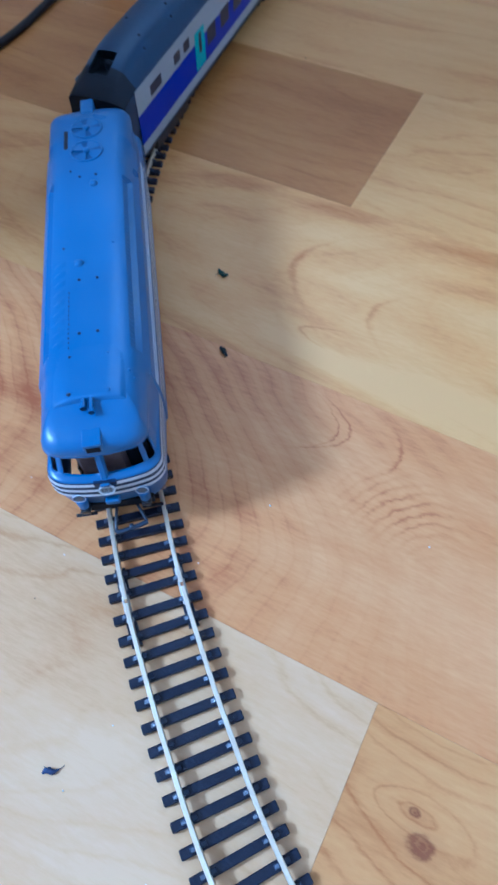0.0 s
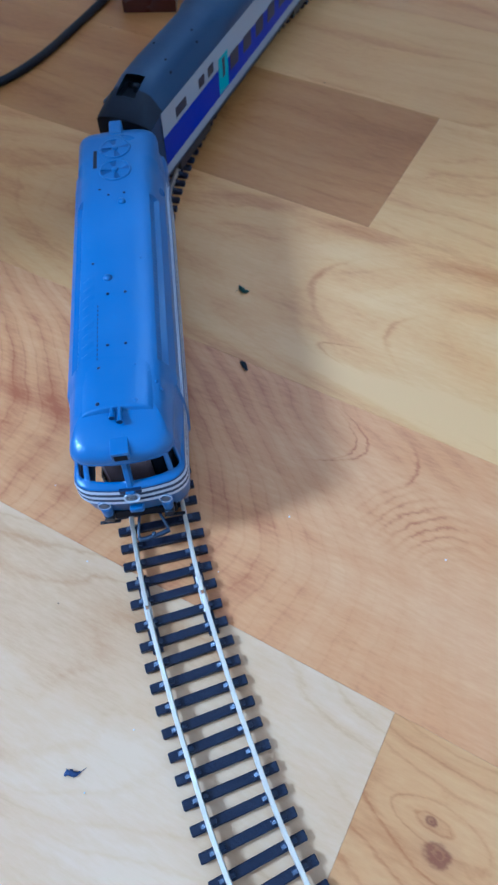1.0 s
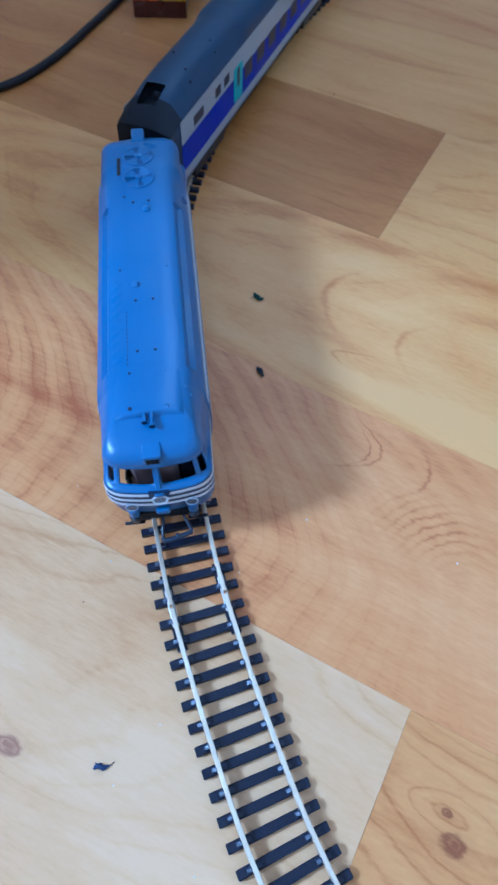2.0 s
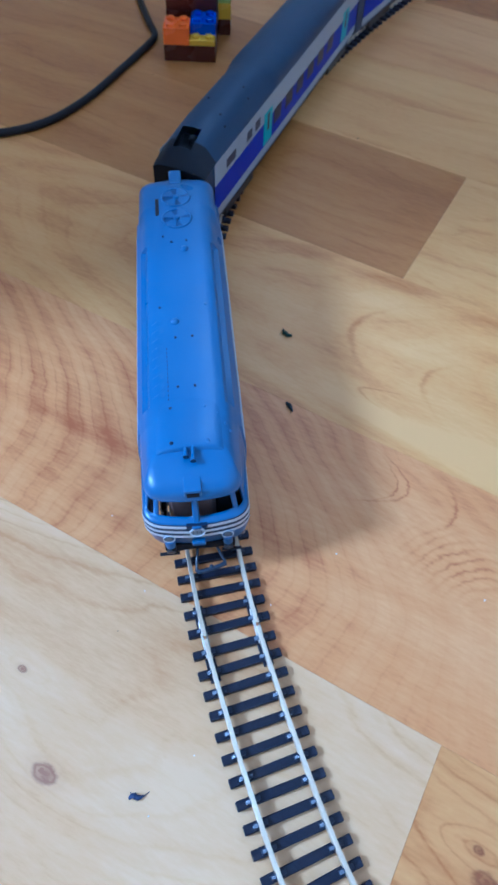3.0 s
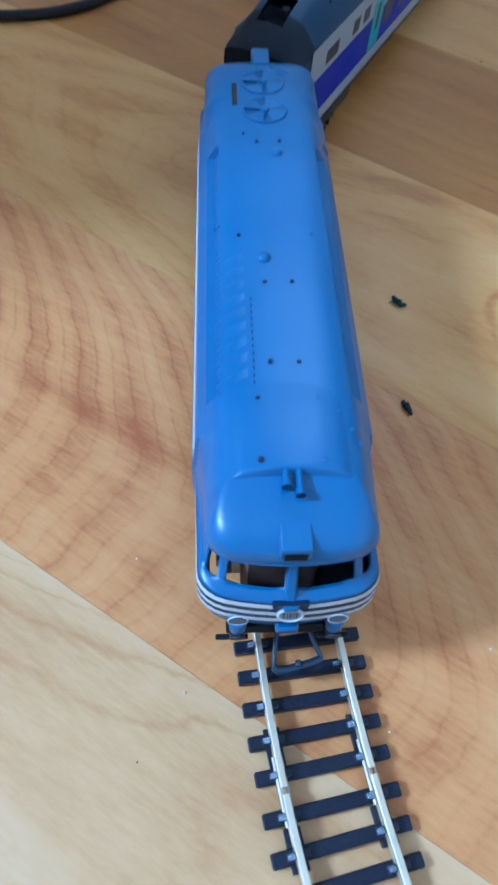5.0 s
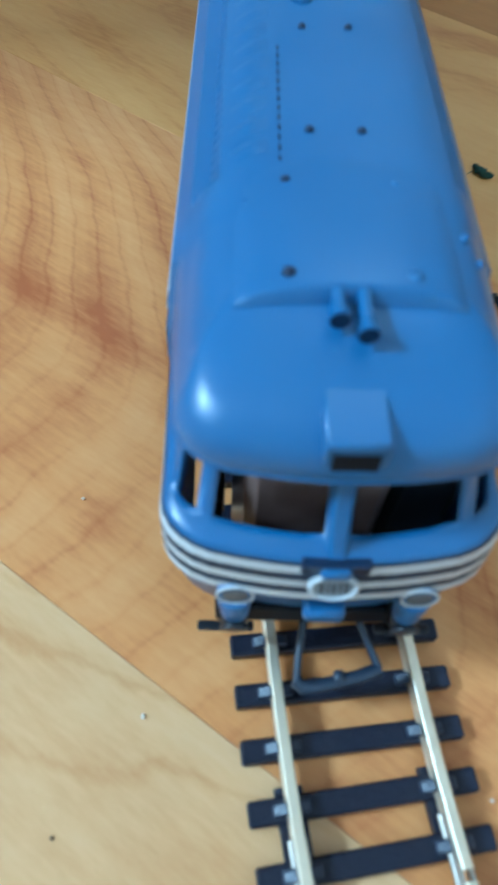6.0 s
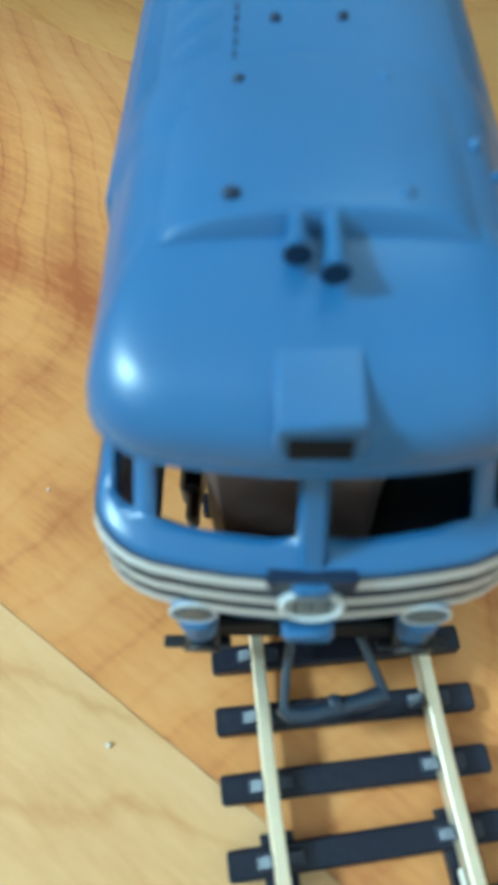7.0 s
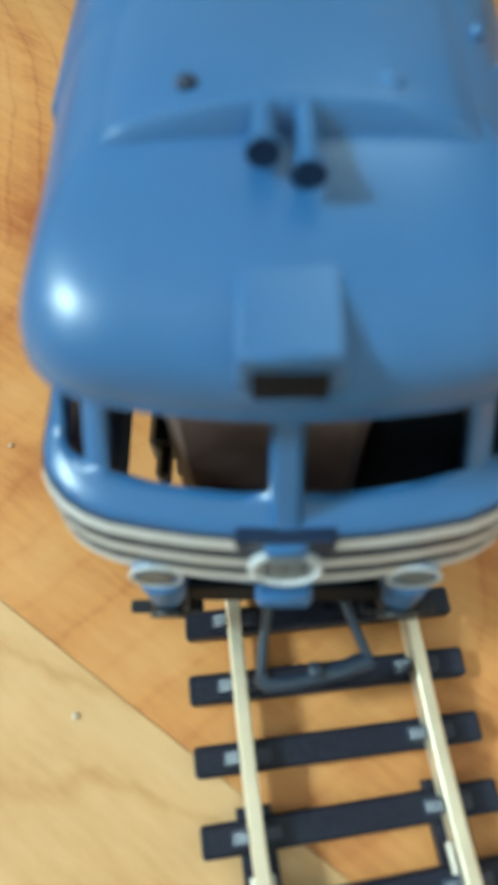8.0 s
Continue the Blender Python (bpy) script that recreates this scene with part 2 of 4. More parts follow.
BLUE = mat("blue_plastic", (0.051, 0.145, 0.356), 0.31)
BLUE.node_tree.nodes["Principled BSDF"].inputs["Specular IOR Level"].default_value = 0.55
wear = node(BLUE, "ShaderNodeTexNoise", Scale=45.0, Detail=2.0)
tint = node(BLUE, "ShaderNodeMix")
tint.data_type = "RGBA"
tint.inputs[6].default_value, tint.inputs[7].default_value = (0.044, 0.128, 0.318, 1), (0.060, 0.153, 0.358, 1)
link(BLUE, node(BLUE, "ShaderNodeTexCoord").outputs["Object"], wear.inputs["Vector"])
link(BLUE, wear.outputs["Fac"], tint.inputs[0])
worn = node(BLUE, "ShaderNodeMapRange")
worn.inputs["From Min"].default_value, worn.inputs["From Max"].default_value = 0.3, 0.7
worn.inputs["To Min"].default_value, worn.inputs["To Max"].default_value = 0.27, 0.38
link(BLUE, wear.outputs["Fac"], worn.inputs["Value"])
link(BLUE, worn.outputs[0], BLUE.node_tree.nodes["Principled BSDF"].inputs["Roughness"])
link(BLUE, tint.outputs[2], BLUE.node_tree.nodes["Principled BSDF"].inputs["Base Color"])
# body blue darkened to paint the shade inside the fan wells
SHADEBLUE = speckled("blue_plastic_in_shade", (0.022, 0.075, 0.21), 0.4, tone=0.1, bump=0.0)
NAVY = speckled("navy_plastic", (0.007, 0.020, 0.062), 0.4, tone=0.1, bump=0.0)
STRIPE_DARK = speckled("stripe_dark_print", (0.022, 0.040, 0.082), 0.45, tone=0.1, bump=0.0)
WHITE = speckled("white_print", (0.60, 0.63, 0.67), 0.45, tone=0.06, bump=0.05)
BLACK = speckled("black_plastic", (0.012, 0.013, 0.019), 0.35, tone=0.3, bump=0.2)
COUPLING = speckled("coupling_plastic", (0.022, 0.034, 0.062), 0.32, tone=0.2, bump=0.1, spec=0.6)
CHAIR = speckled("rail_chair_plastic", (0.024, 0.030, 0.058), 0.36, tone=0.2, bump=0.3, scale=1500, spec=0.5)
SLEEPER = speckled("sleeper_plastic", (0.009, 0.011, 0.027), 0.42, scale=1300, tone=0.5, bump=0.5, broad=120, spec=0.3)
CHASSIS = speckled("chassis_plastic", (0.25, 0.165, 0.14), 0.5, tone=0.5, bump=0.2)
RAIL = speckled("nickel_rail", (0.95, 0.84, 0.67), 0.44, 1.0, scale=700, tone=0.12, bump=0.12, broad=150)
JOINER = speckled("dull_joiner_metal", (0.50, 0.46, 0.40), 0.60, 1.0, scale=700, tone=0.2, bump=0.2, broad=150)
STEEL = speckled("wheel_steel", (0.35, 0.35, 0.36), 0.35, 1.0, tone=0.2)
ROOFGREY = speckled("roof_grey_plastic", (0.022, 0.048, 0.104), 0.42, tone=0.14, bump=0.12, spec=0.35)
ROOFEND = speckled("roof_end_plastic", (0.010, 0.014, 0.024), 0.5, tone=0.2, bump=0.12, spec=0.25)
ENDGREY = speckled("end_dark_plastic", (0.007, 0.009, 0.015), 0.6, tone=0.2, bump=0.12, spec=0.15)
SILVER = speckled("coach_silver_print", (0.33, 0.37, 0.41), 0.40, tone=0.06, bump=0.05)
LENS = speckled("lamp_lens_grey", (0.12, 0.13, 0.15), 0.3, tone=0.1, bump=0.0)
DEEPBLUE = speckled("coach_blue_print", (0.006, 0.026, 0.36), 0.45, tone=0.08, bump=0.05, spec=0.2)
TURQ = speckled("coach_turquoise_print", (0.06, 0.42, 0.44), 0.42, tone=0.08, bump=0.05)
COACHGLASS = speckled("coach_window_dark", (0.020, 0.026, 0.048), 0.35, tone=0.3, bump=0.0, spec=0.25)
BRICK_BROWN = speckled("brick_brown", (0.065, 0.013, 0.008), 0.28, tone=0.08, bump=0.03)
BRICK_ORANGE = speckled("brick_orange", (0.95, 0.17, 0.005), 0.28, tone=0.05, bump=0.03)
BRICK_BLUE = speckled("brick_blue", (0.010, 0.080, 0.60), 0.28, tone=0.05, bump=0.03)
BRICK_YELLOW = speckled("brick_yellow", (0.82, 0.52, 0.015), 0.28, tone=0.05, bump=0.03)
BRICK_GREEN = speckled("brick_green", (0.012, 0.18, 0.045), 0.28, tone=0.05, bump=0.03)
BRICK_LIME = speckled("brick_lime", (0.42, 0.55, 0.12), 0.28, tone=0.05, bump=0.03)
BRICK_TAN = speckled("brick_salmon", (0.30, 0.10, 0.055), 0.28, tone=0.05, bump=0.03)
CABLE = speckled("cable_rubber", (0.013, 0.011, 0.012), 0.55, tone=0.25, bump=0.2, spec=0.25)
PLASTER = speckled("wall_plaster", (0.82, 0.80, 0.77), 0.9, scale=120, tone=0.04, bump=0.2, broad=3)
PAINT = speckled("white_paint", (0.80, 0.80, 0.79), 0.5, tone=0.03, bump=0.05, broad=5)
SUBFLOOR = speckled("floor_core", (0.16, 0.09, 0.05), 0.8, tone=0.2)
LINT = speckled("dark_lint", (0.012, 0.017, 0.020), 0.8, tone=0.4, bump=0.4, scale=2500)
LINT_GREEN = speckled("green_lint", (0.012, 0.045, 0.030), 0.8, tone=0.4, bump=0.4, scale=2500)
LINT_BLUE = speckled("blue_lint", (0.030, 0.045, 0.120), 0.8, tone=0.4, bump=0.4, scale=2500)
CRUMB = speckled("pale_crumb", (0.82, 0.78, 0.70), 0.8, tone=0.2, bump=0.3, scale=2500)
WOOD_PALE = wood("plank_pale", (0.745, 0.438, 0.142), (0.675, 0.355, 0.100), (0.500, 0.211, 0.048), bands=15, figure_weight=0.5)
WOOD_WHITE = wood("plank_white", (0.750, 0.509, 0.272), (0.690, 0.433, 0.201), (0.550, 0.293, 0.107), bands=15, figure_weight=0.6)
WOOD_BEECH = wood("plank_beech", (0.710, 0.390, 0.131), (0.630, 0.312, 0.092), (0.450, 0.176, 0.045), bands=19, figure_weight=0.5)
WOOD_FLAME = wood("plank_flame", (0.730, 0.391, 0.149), (0.640, 0.298, 0.095), (0.405, 0.128, 0.040), figure_weight=0.52,
                  flame=(1, 0.12, 11.6, 0.60, ((-4.6, 18.3, 2.6, 1.3, 1.8), (2.5, 13.4, 2.6, 1.5, 1.5))), calm=(5.0, 14.0, 9.0, 9.0))
WOOD_LOOPS = wood("plank_loops", (0.750, 0.438, 0.146), (0.680, 0.351, 0.099), (0.500, 0.205, 0.046), figure_weight=0.30,
                  flame=(-1, 0.42, 24.6, 1.9, ((-4.0, 23.9, 2.5, 0.9, 0.8),)))
WOOD_BROWN = wood("plank_brown", (0.535, 0.259, 0.063), (0.449, 0.194, 0.042), (0.310, 0.113, 0.022), bands=16, figure_weight=0.5)
WOOD_KNOTTY = wood("plank_knotty", (0.690, 0.377, 0.126), (0.610, 0.299, 0.089), (0.420, 0.160, 0.040), bands=15, figure_weight=0.6)


# ---- mesh helpers ----
def part(name, bm, material, parent=None, label="", smooth=0.0, at=None):
    """Link a bmesh as one mesh object, under a thing or a part."""
    bmesh.ops.recalc_face_normals(bm, faces=bm.faces[:])
    me = bpy.data.meshes.new(name)
    bm.to_mesh(me)
    bm.free()
    if smooth:
        me.shade_smooth()
        me.set_sharp_from_angle(angle=radians(smooth))
    me.materials.append(material)
    ob = new(name, me)
    ob.parent = parent
    if at is not None:
        ob.matrix_basis = at
    if label:
        ob["label"] = label
    return ob


def shared(name, me, parent, at):
    ob = new(name, me)
    ob.parent = parent
    ob.matrix_basis = at
    return ob


def thing(name, at, label, category, group="", kind=""):
    return_ob = new(name)
    return_ob.empty_display_size = 0.01
    return_ob.matrix_basis = at
    return tagged(return_ob, label, category, group, kind)


def cm(x, y, z, rx=0, ry=0, rz=0):
    return pose(x * K, y * K, z * K, rx, ry, rz)


def add_box(bm, x0, x1, y0, y1, z0, z1, bevel=0.0, m=None, seg=1):
    r = bmesh.ops.create_cube(bm, size=1.0)
    vs = r["verts"]
    bmesh.ops.scale(bm, vec=((x1 - x0) * K, (y1 - y0) * K, (z1 - z0) * K), verts=vs)
    bmesh.ops.translate(bm, vec=((x0 + x1) / 2 * K, (y0 + y1) / 2 * K, (z0 + z1) / 2 * K), verts=vs)
    if bevel:
        es = list({e for v in vs for e in v.link_edges})
        g = bmesh.ops.bevel(bm, geom=es, offset=bevel * K, segments=seg, affect="EDGES", profile=0.5)
        vs = list({v for f in g["faces"] for v in f.verts} | {v for v in vs if v.is_valid})
    if m is not None:
        bmesh.ops.transform(bm, matrix=m, verts=vs)
    return vs


def box(*a, **k):
    bm = bmesh.new()
    add_box(bm, *a, **k)
    return bm


def add_cyl(bm, r0, r1, length, m, seg=20, bevel=0.0):
    """A cylinder or cone along z from 0 to length, placed by m."""
    g = bmesh.ops.create_cone(bm, cap_ends=True, segments=seg, radius1=r0 * K, radius2=r1 * K, depth=length * K)
    vs = g["verts"]
    bmesh.ops.translate(bm, vec=(0, 0, length / 2 * K), verts=vs)
    if bevel:
        es = [e for e in {e for v in vs for e in v.link_edges} if abs(e.verts[0].co.z - e.verts[1].co.z) < 1e-7]
        g = bmesh.ops.bevel(bm, geom=es, offset=bevel * K, segments=2, affect="EDGES", profile=0.5)
        vs = list({v for f in g["faces"] for v in f.verts} | {v for v in vs if v.is_valid})
    bmesh.ops.transform(bm, matrix=m, verts=vs)
    return vs


def cyl(r0, r1, length, m, seg=20, bevel=0.0):
    bm = bmesh.new()
    add_cyl(bm, r0, r1, length, m, seg, bevel)
    return bm


def add_dome(bm, r, h, m, seg=14):
    g = bmesh.ops.create_uvsphere(bm, u_segments=seg, v_segments=8, radius=r * K)
    bmesh.ops.scale(bm, vec=(1, 1, h / r), verts=g["verts"])
    bmesh.ops.transform(bm, matrix=m, verts=g["verts"])


def add_ring(bm, R, r, m, seg=32, sub=8, squash=1.0):
    """A torus round z."""
    rows = []
    for i in range(seg):
        a = 2 * math.pi * i / seg
        row = []
        for j in range(sub):
            b = 2 * math.pi * j / sub
            q = R + r * math.cos(b)
            row.append(bm.verts.new(m @ Vector((q * math.cos(a) * K, q * math.sin(a) * squash * K, r * math.sin(b) * K))))
        rows.append(row)
    for i in range(seg):
        for j in range(sub):
            bm.faces.new((rows[i][j], rows[(i + 1) % seg][j], rows[(i + 1) % seg][(j + 1) % sub], rows[i][(j + 1) % sub]))


def add_tube(bm, pts, radius, sub=8, flat=1.0, profile=None):
    """A tube along points in centimetres; profile: offsets (side, up) instead of a circle."""
    pts = [Vector(p) for p in pts]
    shape = profile or [(radius * math.cos(2 * math.pi * j / sub), radius * flat * math.sin(2 * math.pi * j / sub)) for j in range(sub)]
    rows = []
    for i, p in enumerate(pts):
        ahead = (pts[min(i + 1, len(pts) - 1)] - pts[max(i - 1, 0)]).normalized()
        side = ahead.cross(Vector((0, 0, 1)))
        side = side.normalized() if side.length > 1e-6 else Vector((1, 0, 0))
        up = side.cross(ahead)
        rows.append([bm.verts.new((p + side * a + up * b) * K) for a, b in shape])
    n = len(shape)
    for a, b in zip(rows, rows[1:]):
        for j in range(n):
            bm.faces.new((a[j], a[(j + 1) % n], b[(j + 1) % n], b[j]))
    bm.faces.new(rows[0][::-1])
    bm.faces.new(rows[-1])


def tube(pts, radius, **k):
    bm = bmesh.new()
    add_tube(bm, pts, radius, **k)
    return bm


def spline(points, step):
    """Points at even steps along a smooth curve through the given ones."""
    pts = [Vector(p) for p in points]
    dense = []
    for i in range(len(pts) - 1):
        p0, p1, p2, p3 = pts[max(i - 1, 0)], pts[i], pts[i + 1], pts[min(i + 2, len(pts) - 1)]
        for k in range(60):
            s = k / 60
            dense.append(0.5 * (2 * p1 + (p2 - p0) * s + (2 * p0 - 5 * p1 + 4 * p2 - p3) * s * s + (3 * p1 - p0 - 3 * p2 + p3) * s ** 3))
    dense.append(pts[-1])
    out, gone, want = [], 0.0, 0.0
    for a, b in zip(dense, dense[1:]):
        d = (b - a).length
        while want <= gone + d:
            out.append(a.lerp(b, (want - gone) / d if d else 0))
            want += step
        gone += d
    return out


def interp(x, table):
    """Straight-line interpolation in rows of (x, values...)."""
    if x <= table[0][0]:
        return table[0][1:]
    for a, b in zip(table, table[1:]):
        if x <= b[0]:
            s = (x - a[0]) / (b[0] - a[0])
            return tuple(p + (q - p) * s for p, q in zip(a[1:], b[1:]))
    return table[-1][1:]


# ---- room ----
def slab(name, x0, x1, y0, y1, z0, z1, material, label, category):
    return tagged(part(name, box(x0, x1, y0, y1, z0, z1), material), label, category, kind="structure")


XW, XE, YS, YN, ZH = ROOM
slab("wall_south", XW, XE, YS - 15, YS, 0, ZH, PLASTER, "plain white plaster wall of the room", "wall")
bm = bmesh.new()
add_box(bm, SHADE_CORNER[0], FILL_WIN[0], YN, YN + 15, 0, ZH)
add_box(bm, FILL_WIN[1], XE, YN, YN + 15, 0, ZH)
add_box(bm, FILL_WIN[0], FILL_WIN[1], YN, YN + 15, 0, FILL_WIN[2])
add_box(bm, FILL_WIN[0], FILL_WIN[1], YN, YN + 15, FILL_WIN[3], ZH)
tagged(part("wall_north", bm, PLASTER), "white plaster wall with a high wide opening for the fill window", "wall", kind="structure")
slab("shade_wall", XW, SHADE_CORNER[0], SHADE_CORNER[1], YN + 15, 0, ZH, PLASTER, "unseen white plaster wall added to block window light", "wall")
slab("wall_east", XE, XE + 15, YS - 15, YN + 15, 0, ZH, PLASTER, "plain white plaster wall of the room", "wall")
slab("ceiling", XW - 15, XE + 15, YS - 15, YN + 15, ZH, ZH + 12, PLASTER, "plain white plaster ceiling of the room", "ceiling")
bm = bmesh.new()
add_box(bm, XW - REVEAL, XW, YS - 15, WIN[0], 0, ZH)
add_box(bm, XW - REVEAL, XW, WIN[1], SHADE_CORNER[1], 0, ZH)
add_box(bm, XW - REVEAL, XW, WIN[0], WIN[1], 0, WIN[2])
add_box(bm, XW - REVEAL, XW, WIN[0], WIN[1], WIN[3], ZH)
tagged(part("wall_west", bm, PLASTER), "white plaster wall with a tall window opening", "wall", kind="structure")
win = thing("window_1", cm(XW, 0, 0), "tall white-framed window letting in daylight", "window", kind="structure")
for a, b, c, d in ((WIN[0], WIN[0] + 2, WIN[2], WIN[3]), (WIN[1] - 2, WIN[1], WIN[2], WIN[3]),
                   (WIN[0] + 3, WIN[1] - 3, WIN[2], WIN[2] + 3), (WIN[0] + 3, WIN[1] - 3, WIN[3] - 3, WIN[3])):
    part("window_frame", box(9 - REVEAL, 13 - REVEAL, a, b, c, d, 0.3), PAINT, win)
high = thing("window_2", cm(0, YN, 0), "unseen high wide white-framed window added for fill light", "window", kind="structure")
for a, b, c, d in ((FILL_WIN[0], FILL_WIN[0] + 3, FILL_WIN[2], FILL_WIN[3]), (FILL_WIN[1] - 3, FILL_WIN[1], FILL_WIN[2], FILL_WIN[3]),
                   (FILL_WIN[0] + 4, FILL_WIN[1] - 4, FILL_WIN[2], FILL_WIN[2] + 3), (FILL_WIN[0] + 4, FILL_WIN[1] - 4, FILL_WIN[3] - 3, FILL_WIN[3])):
    part("window_frame", box(a, b, 2, 6, c, d, 0.3), PAINT, high)
part("window_sill", box(-5, 6, WIN[0] - 2, WIN[1] + 2, WIN[2] - 3, WIN[2] - 0.2, 0.4), PAINT, win)

# ---- floor: strips of planks laid at a slant ----
FLOOR_TURN = -22.65
floor = tagged(part("floor", box(XW - 15, XE + 15, YS - 15, YN + 15, -6, -0.5), SUBFLOOR), "wood-look plank floor in pale and brown beech tones", "floor", kind="structure")
PLANK_W, SEAM_A = 9.27, 10.39
woods = {"w": WOOD_WHITE, "p": WOOD_PALE, "m": WOOD_BEECH, "b": WOOD_BROWN, "k": WOOD_KNOTTY, "f": WOOD_FLAME, "l": WOOD_LOOPS}
# ends of the planks along the strip and their tones, for the strips in view; the rest repeat a bond
STRIPS = {-1: ((-62, -20, 30, 70), "mpbmp"), 0: ((-70, -38.5, 1.3, 41), "mpwkm"), 1: ((-64, -25.2, 18.0, 60), "bbfmp"), 2: ((-72, -33, 9.5, 52), "mplpb"),
          3: ((-88, -47, -7.4, 33), "pmbpm"), 4: ((-66, -19, 22, 60), "bbppb"), 5: ((-80, -40, 2, 44), "pbmpb")}
rng = random.Random(4)
plank_rows = []
for k in range(-34, 30):
    ends, tones = STRIPS.get(k, ((), ""))
    ends = list(ends)
    if not ends:
        first = rng.uniform(-100, -60)
        ends = [first + 41 * i for i in range(4)]
        tones = "".join(rng.choice("pmbm") for _ in range(5))
    lo, hi = -330, 380
    cuts = [lo] + ends + [hi]
    for (a, b), tone in zip(zip(cuts, cuts[1:]), tones):
        plank_rows.append((k, a, b, tone))
ca, sa = math.cos(radians(FLOOR_TURN)), math.sin(radians(FLOOR_TURN))


def plank(k, a, b, tone):
    """One plank: a thin board with eased edges, cut to the room."""
    t0 = SEAM_A + (k - 1) * PLANK_W
    bm = bmesh.new()
    add_box(bm, a + 0.003, b - 0.003, t0 + 0.003, t0 + PLANK_W - 0.003, -0.5, 0.0, 0.003)
    turn = Matrix.Rotation(radians(FLOOR_TURN), 4, "Z")
    inv = turn.inverted()
    for co, no in (((XW - 10, 0, 0), (-1, 0, 0)), ((XE + 10, 0, 0), (1, 0, 0)), ((0, YS - 10, 0), (0, -1, 0)), ((0, YN + 10, 0), (0, 1, 0))):
        bmesh.ops.bisect_plane(bm, geom=bm.verts[:] + bm.edges[:] + bm.faces[:], plane_co=(inv @ Vector(co)) * K, plane_no=inv @ Vector(no), clear_outer=True)
    if not bm.faces:
        bm.free()
        return
    part("plank", bm, woods[tone], floor, at=turn)


for row in plank_rows:
    plank(*row)

# ---- track ----
LINE = [(14.5, -9.5), (10.6, -5.8), (7.2, -2.2), (4.25, 1.3), (1.76, 4.99), (0.24, 7.84), (-0.84, 10.12), (-1.51, 11.65), (-2.26, 13.64), (-3.55, 17.6), (-4.75, 22.0),
        (-5.50, 26.0), (-5.75, 30.0), (-5.30, 34.9), (-3.90, 41.6), (-1.35, 48.4), (2.0, 55.5), (6.4, 63.0), (12.5, 70.5), (20, 77)]
centre = spline([(x, y, 0) for x, y in LINE], 0.02)
JOINT = min(range(len(centre)), key=lambda i: (centre[i] - Vector((-1.51, 11.65, 0))).length)
GAUGE, RAIL_TOP, TIE_TOP, PITCH = 0.87, 0.45, 0.20, 31.1


def heading(i):
    d = centre[min(i + 15, len(centre) - 1)] - centre[max(i - 15, 0)]
    return math.degrees(math.atan2(-d.x, d.y))


def offset_line(i0, i1, side, z):
    out = []
    for i in range(i0, i1 + 1, 12):
        h = radians(heading(i))
        out.append(centre[i] + Vector((math.cos(h) * side, math.sin(h) * side, z)))
    return out


bm = bmesh.new()
add_box(bm, -1.365, 1.365, -0.135, 0.135, 0.0, TIE_TOP, 0.025)
tie_mesh = part("sleeper", bm, SLEEPER).data
bpy.data.objects.remove(bpy.data.objects["sleeper"])
bm = bmesh.new()
add_box(bm, -0.065, 0.075, -0.07, 0.07, TIE_TOP - 0.02, TIE_TOP + 0.035, 0.02)
for v in bm.verts:
    v.co.x *= 1.2
    if v.co.z > TIE_TOP * K:
        v.co.z += max(0.0, v.co.x + 0.0009) * 0.52
chair_mesh = part("rail_chair", bm, CHAIR).data
bpy.data.objects.remove(bpy.data.objects["rail_chair"])
RAIL_SHAPE = [(-0.075, 0.0), (0.075, 0.0), (0.07, 0.03), (0.05, 0.06), (0.05, 0.17), (0.068, 0.19), (0.068, 0.232), (0.05, 0.25), (-0.05, 0.25), (-0.068, 0.232), (-0.068, 0.19), (-0.05, 0.17), (-0.05, 0.06), (-0.07, 0.03)]


def track_section(i0, i1, first, last):
    """A piece of toy track: sleepers with rail chairs, two rails, joiners at its far end."""
    tr = thing("track_section", Matrix.Identity(4), "curved toy railway track with dark plastic sleepers and silver rails", "toy track", "track sections")
    count = max(2, round((i1 - i0 - first - last) / PITCH))
    for n in range(count + 1):
        i = min(len(centre) - 1, round(i0 + first + n * (i1 - i0 - first - last) / count))
        c, h = centre[i], heading(i)
        tie = shared("sleeper", tie_mesh, tr, cm(c.x, c.y, 0, 0, 0, h))
        for x, turn in ((-GAUGE - 0.15, 0), (-GAUGE + 0.15, 180), (GAUGE - 0.15, 0), (GAUGE + 0.15, 180)):
            shared("rail_chair", chair_mesh, tie, cm(x, 0, 0, 0, 0, turn))
    for side in (-GAUGE, GAUGE):
        line = offset_line(i0 + 2, i1 - 1, side, TIE_TOP)
        part("rail", tube(line, 0.1, profile=RAIL_SHAPE), RAIL, tr, "bright nickel-silver rail", smooth=25)
        for j0, j1 in ((i0 + 20, i0 + round(first) + 45), (i1 - round(last) - 45, i1 - 20)):
            part("web", tube(offset_line(j0, j1, side * 1.0, 0.09), 0.1, profile=[(-0.16, -0.07), (0.16, -0.07), (0.16, 0.07), (-0.16, 0.07)]), SLEEPER, tr)
    return tr


def joiner(tr, i, side):
    line = offset_line(i - 30, i + 30, side, TIE_TOP)
    for sgn in (-1, 1):
        shape = [(sgn * 0.04, 0.01), (sgn * 0.115, 0.01), (sgn * 0.11, 0.04), (sgn * 0.076, 0.06), (sgn * 0.076, 0.17), (sgn * 0.04, 0.175)]
        part("rail_joiner", tube(line, 0.1, profile=shape if sgn > 0 else shape[::-1]), JOINER, tr, "folded metal rail joiner")


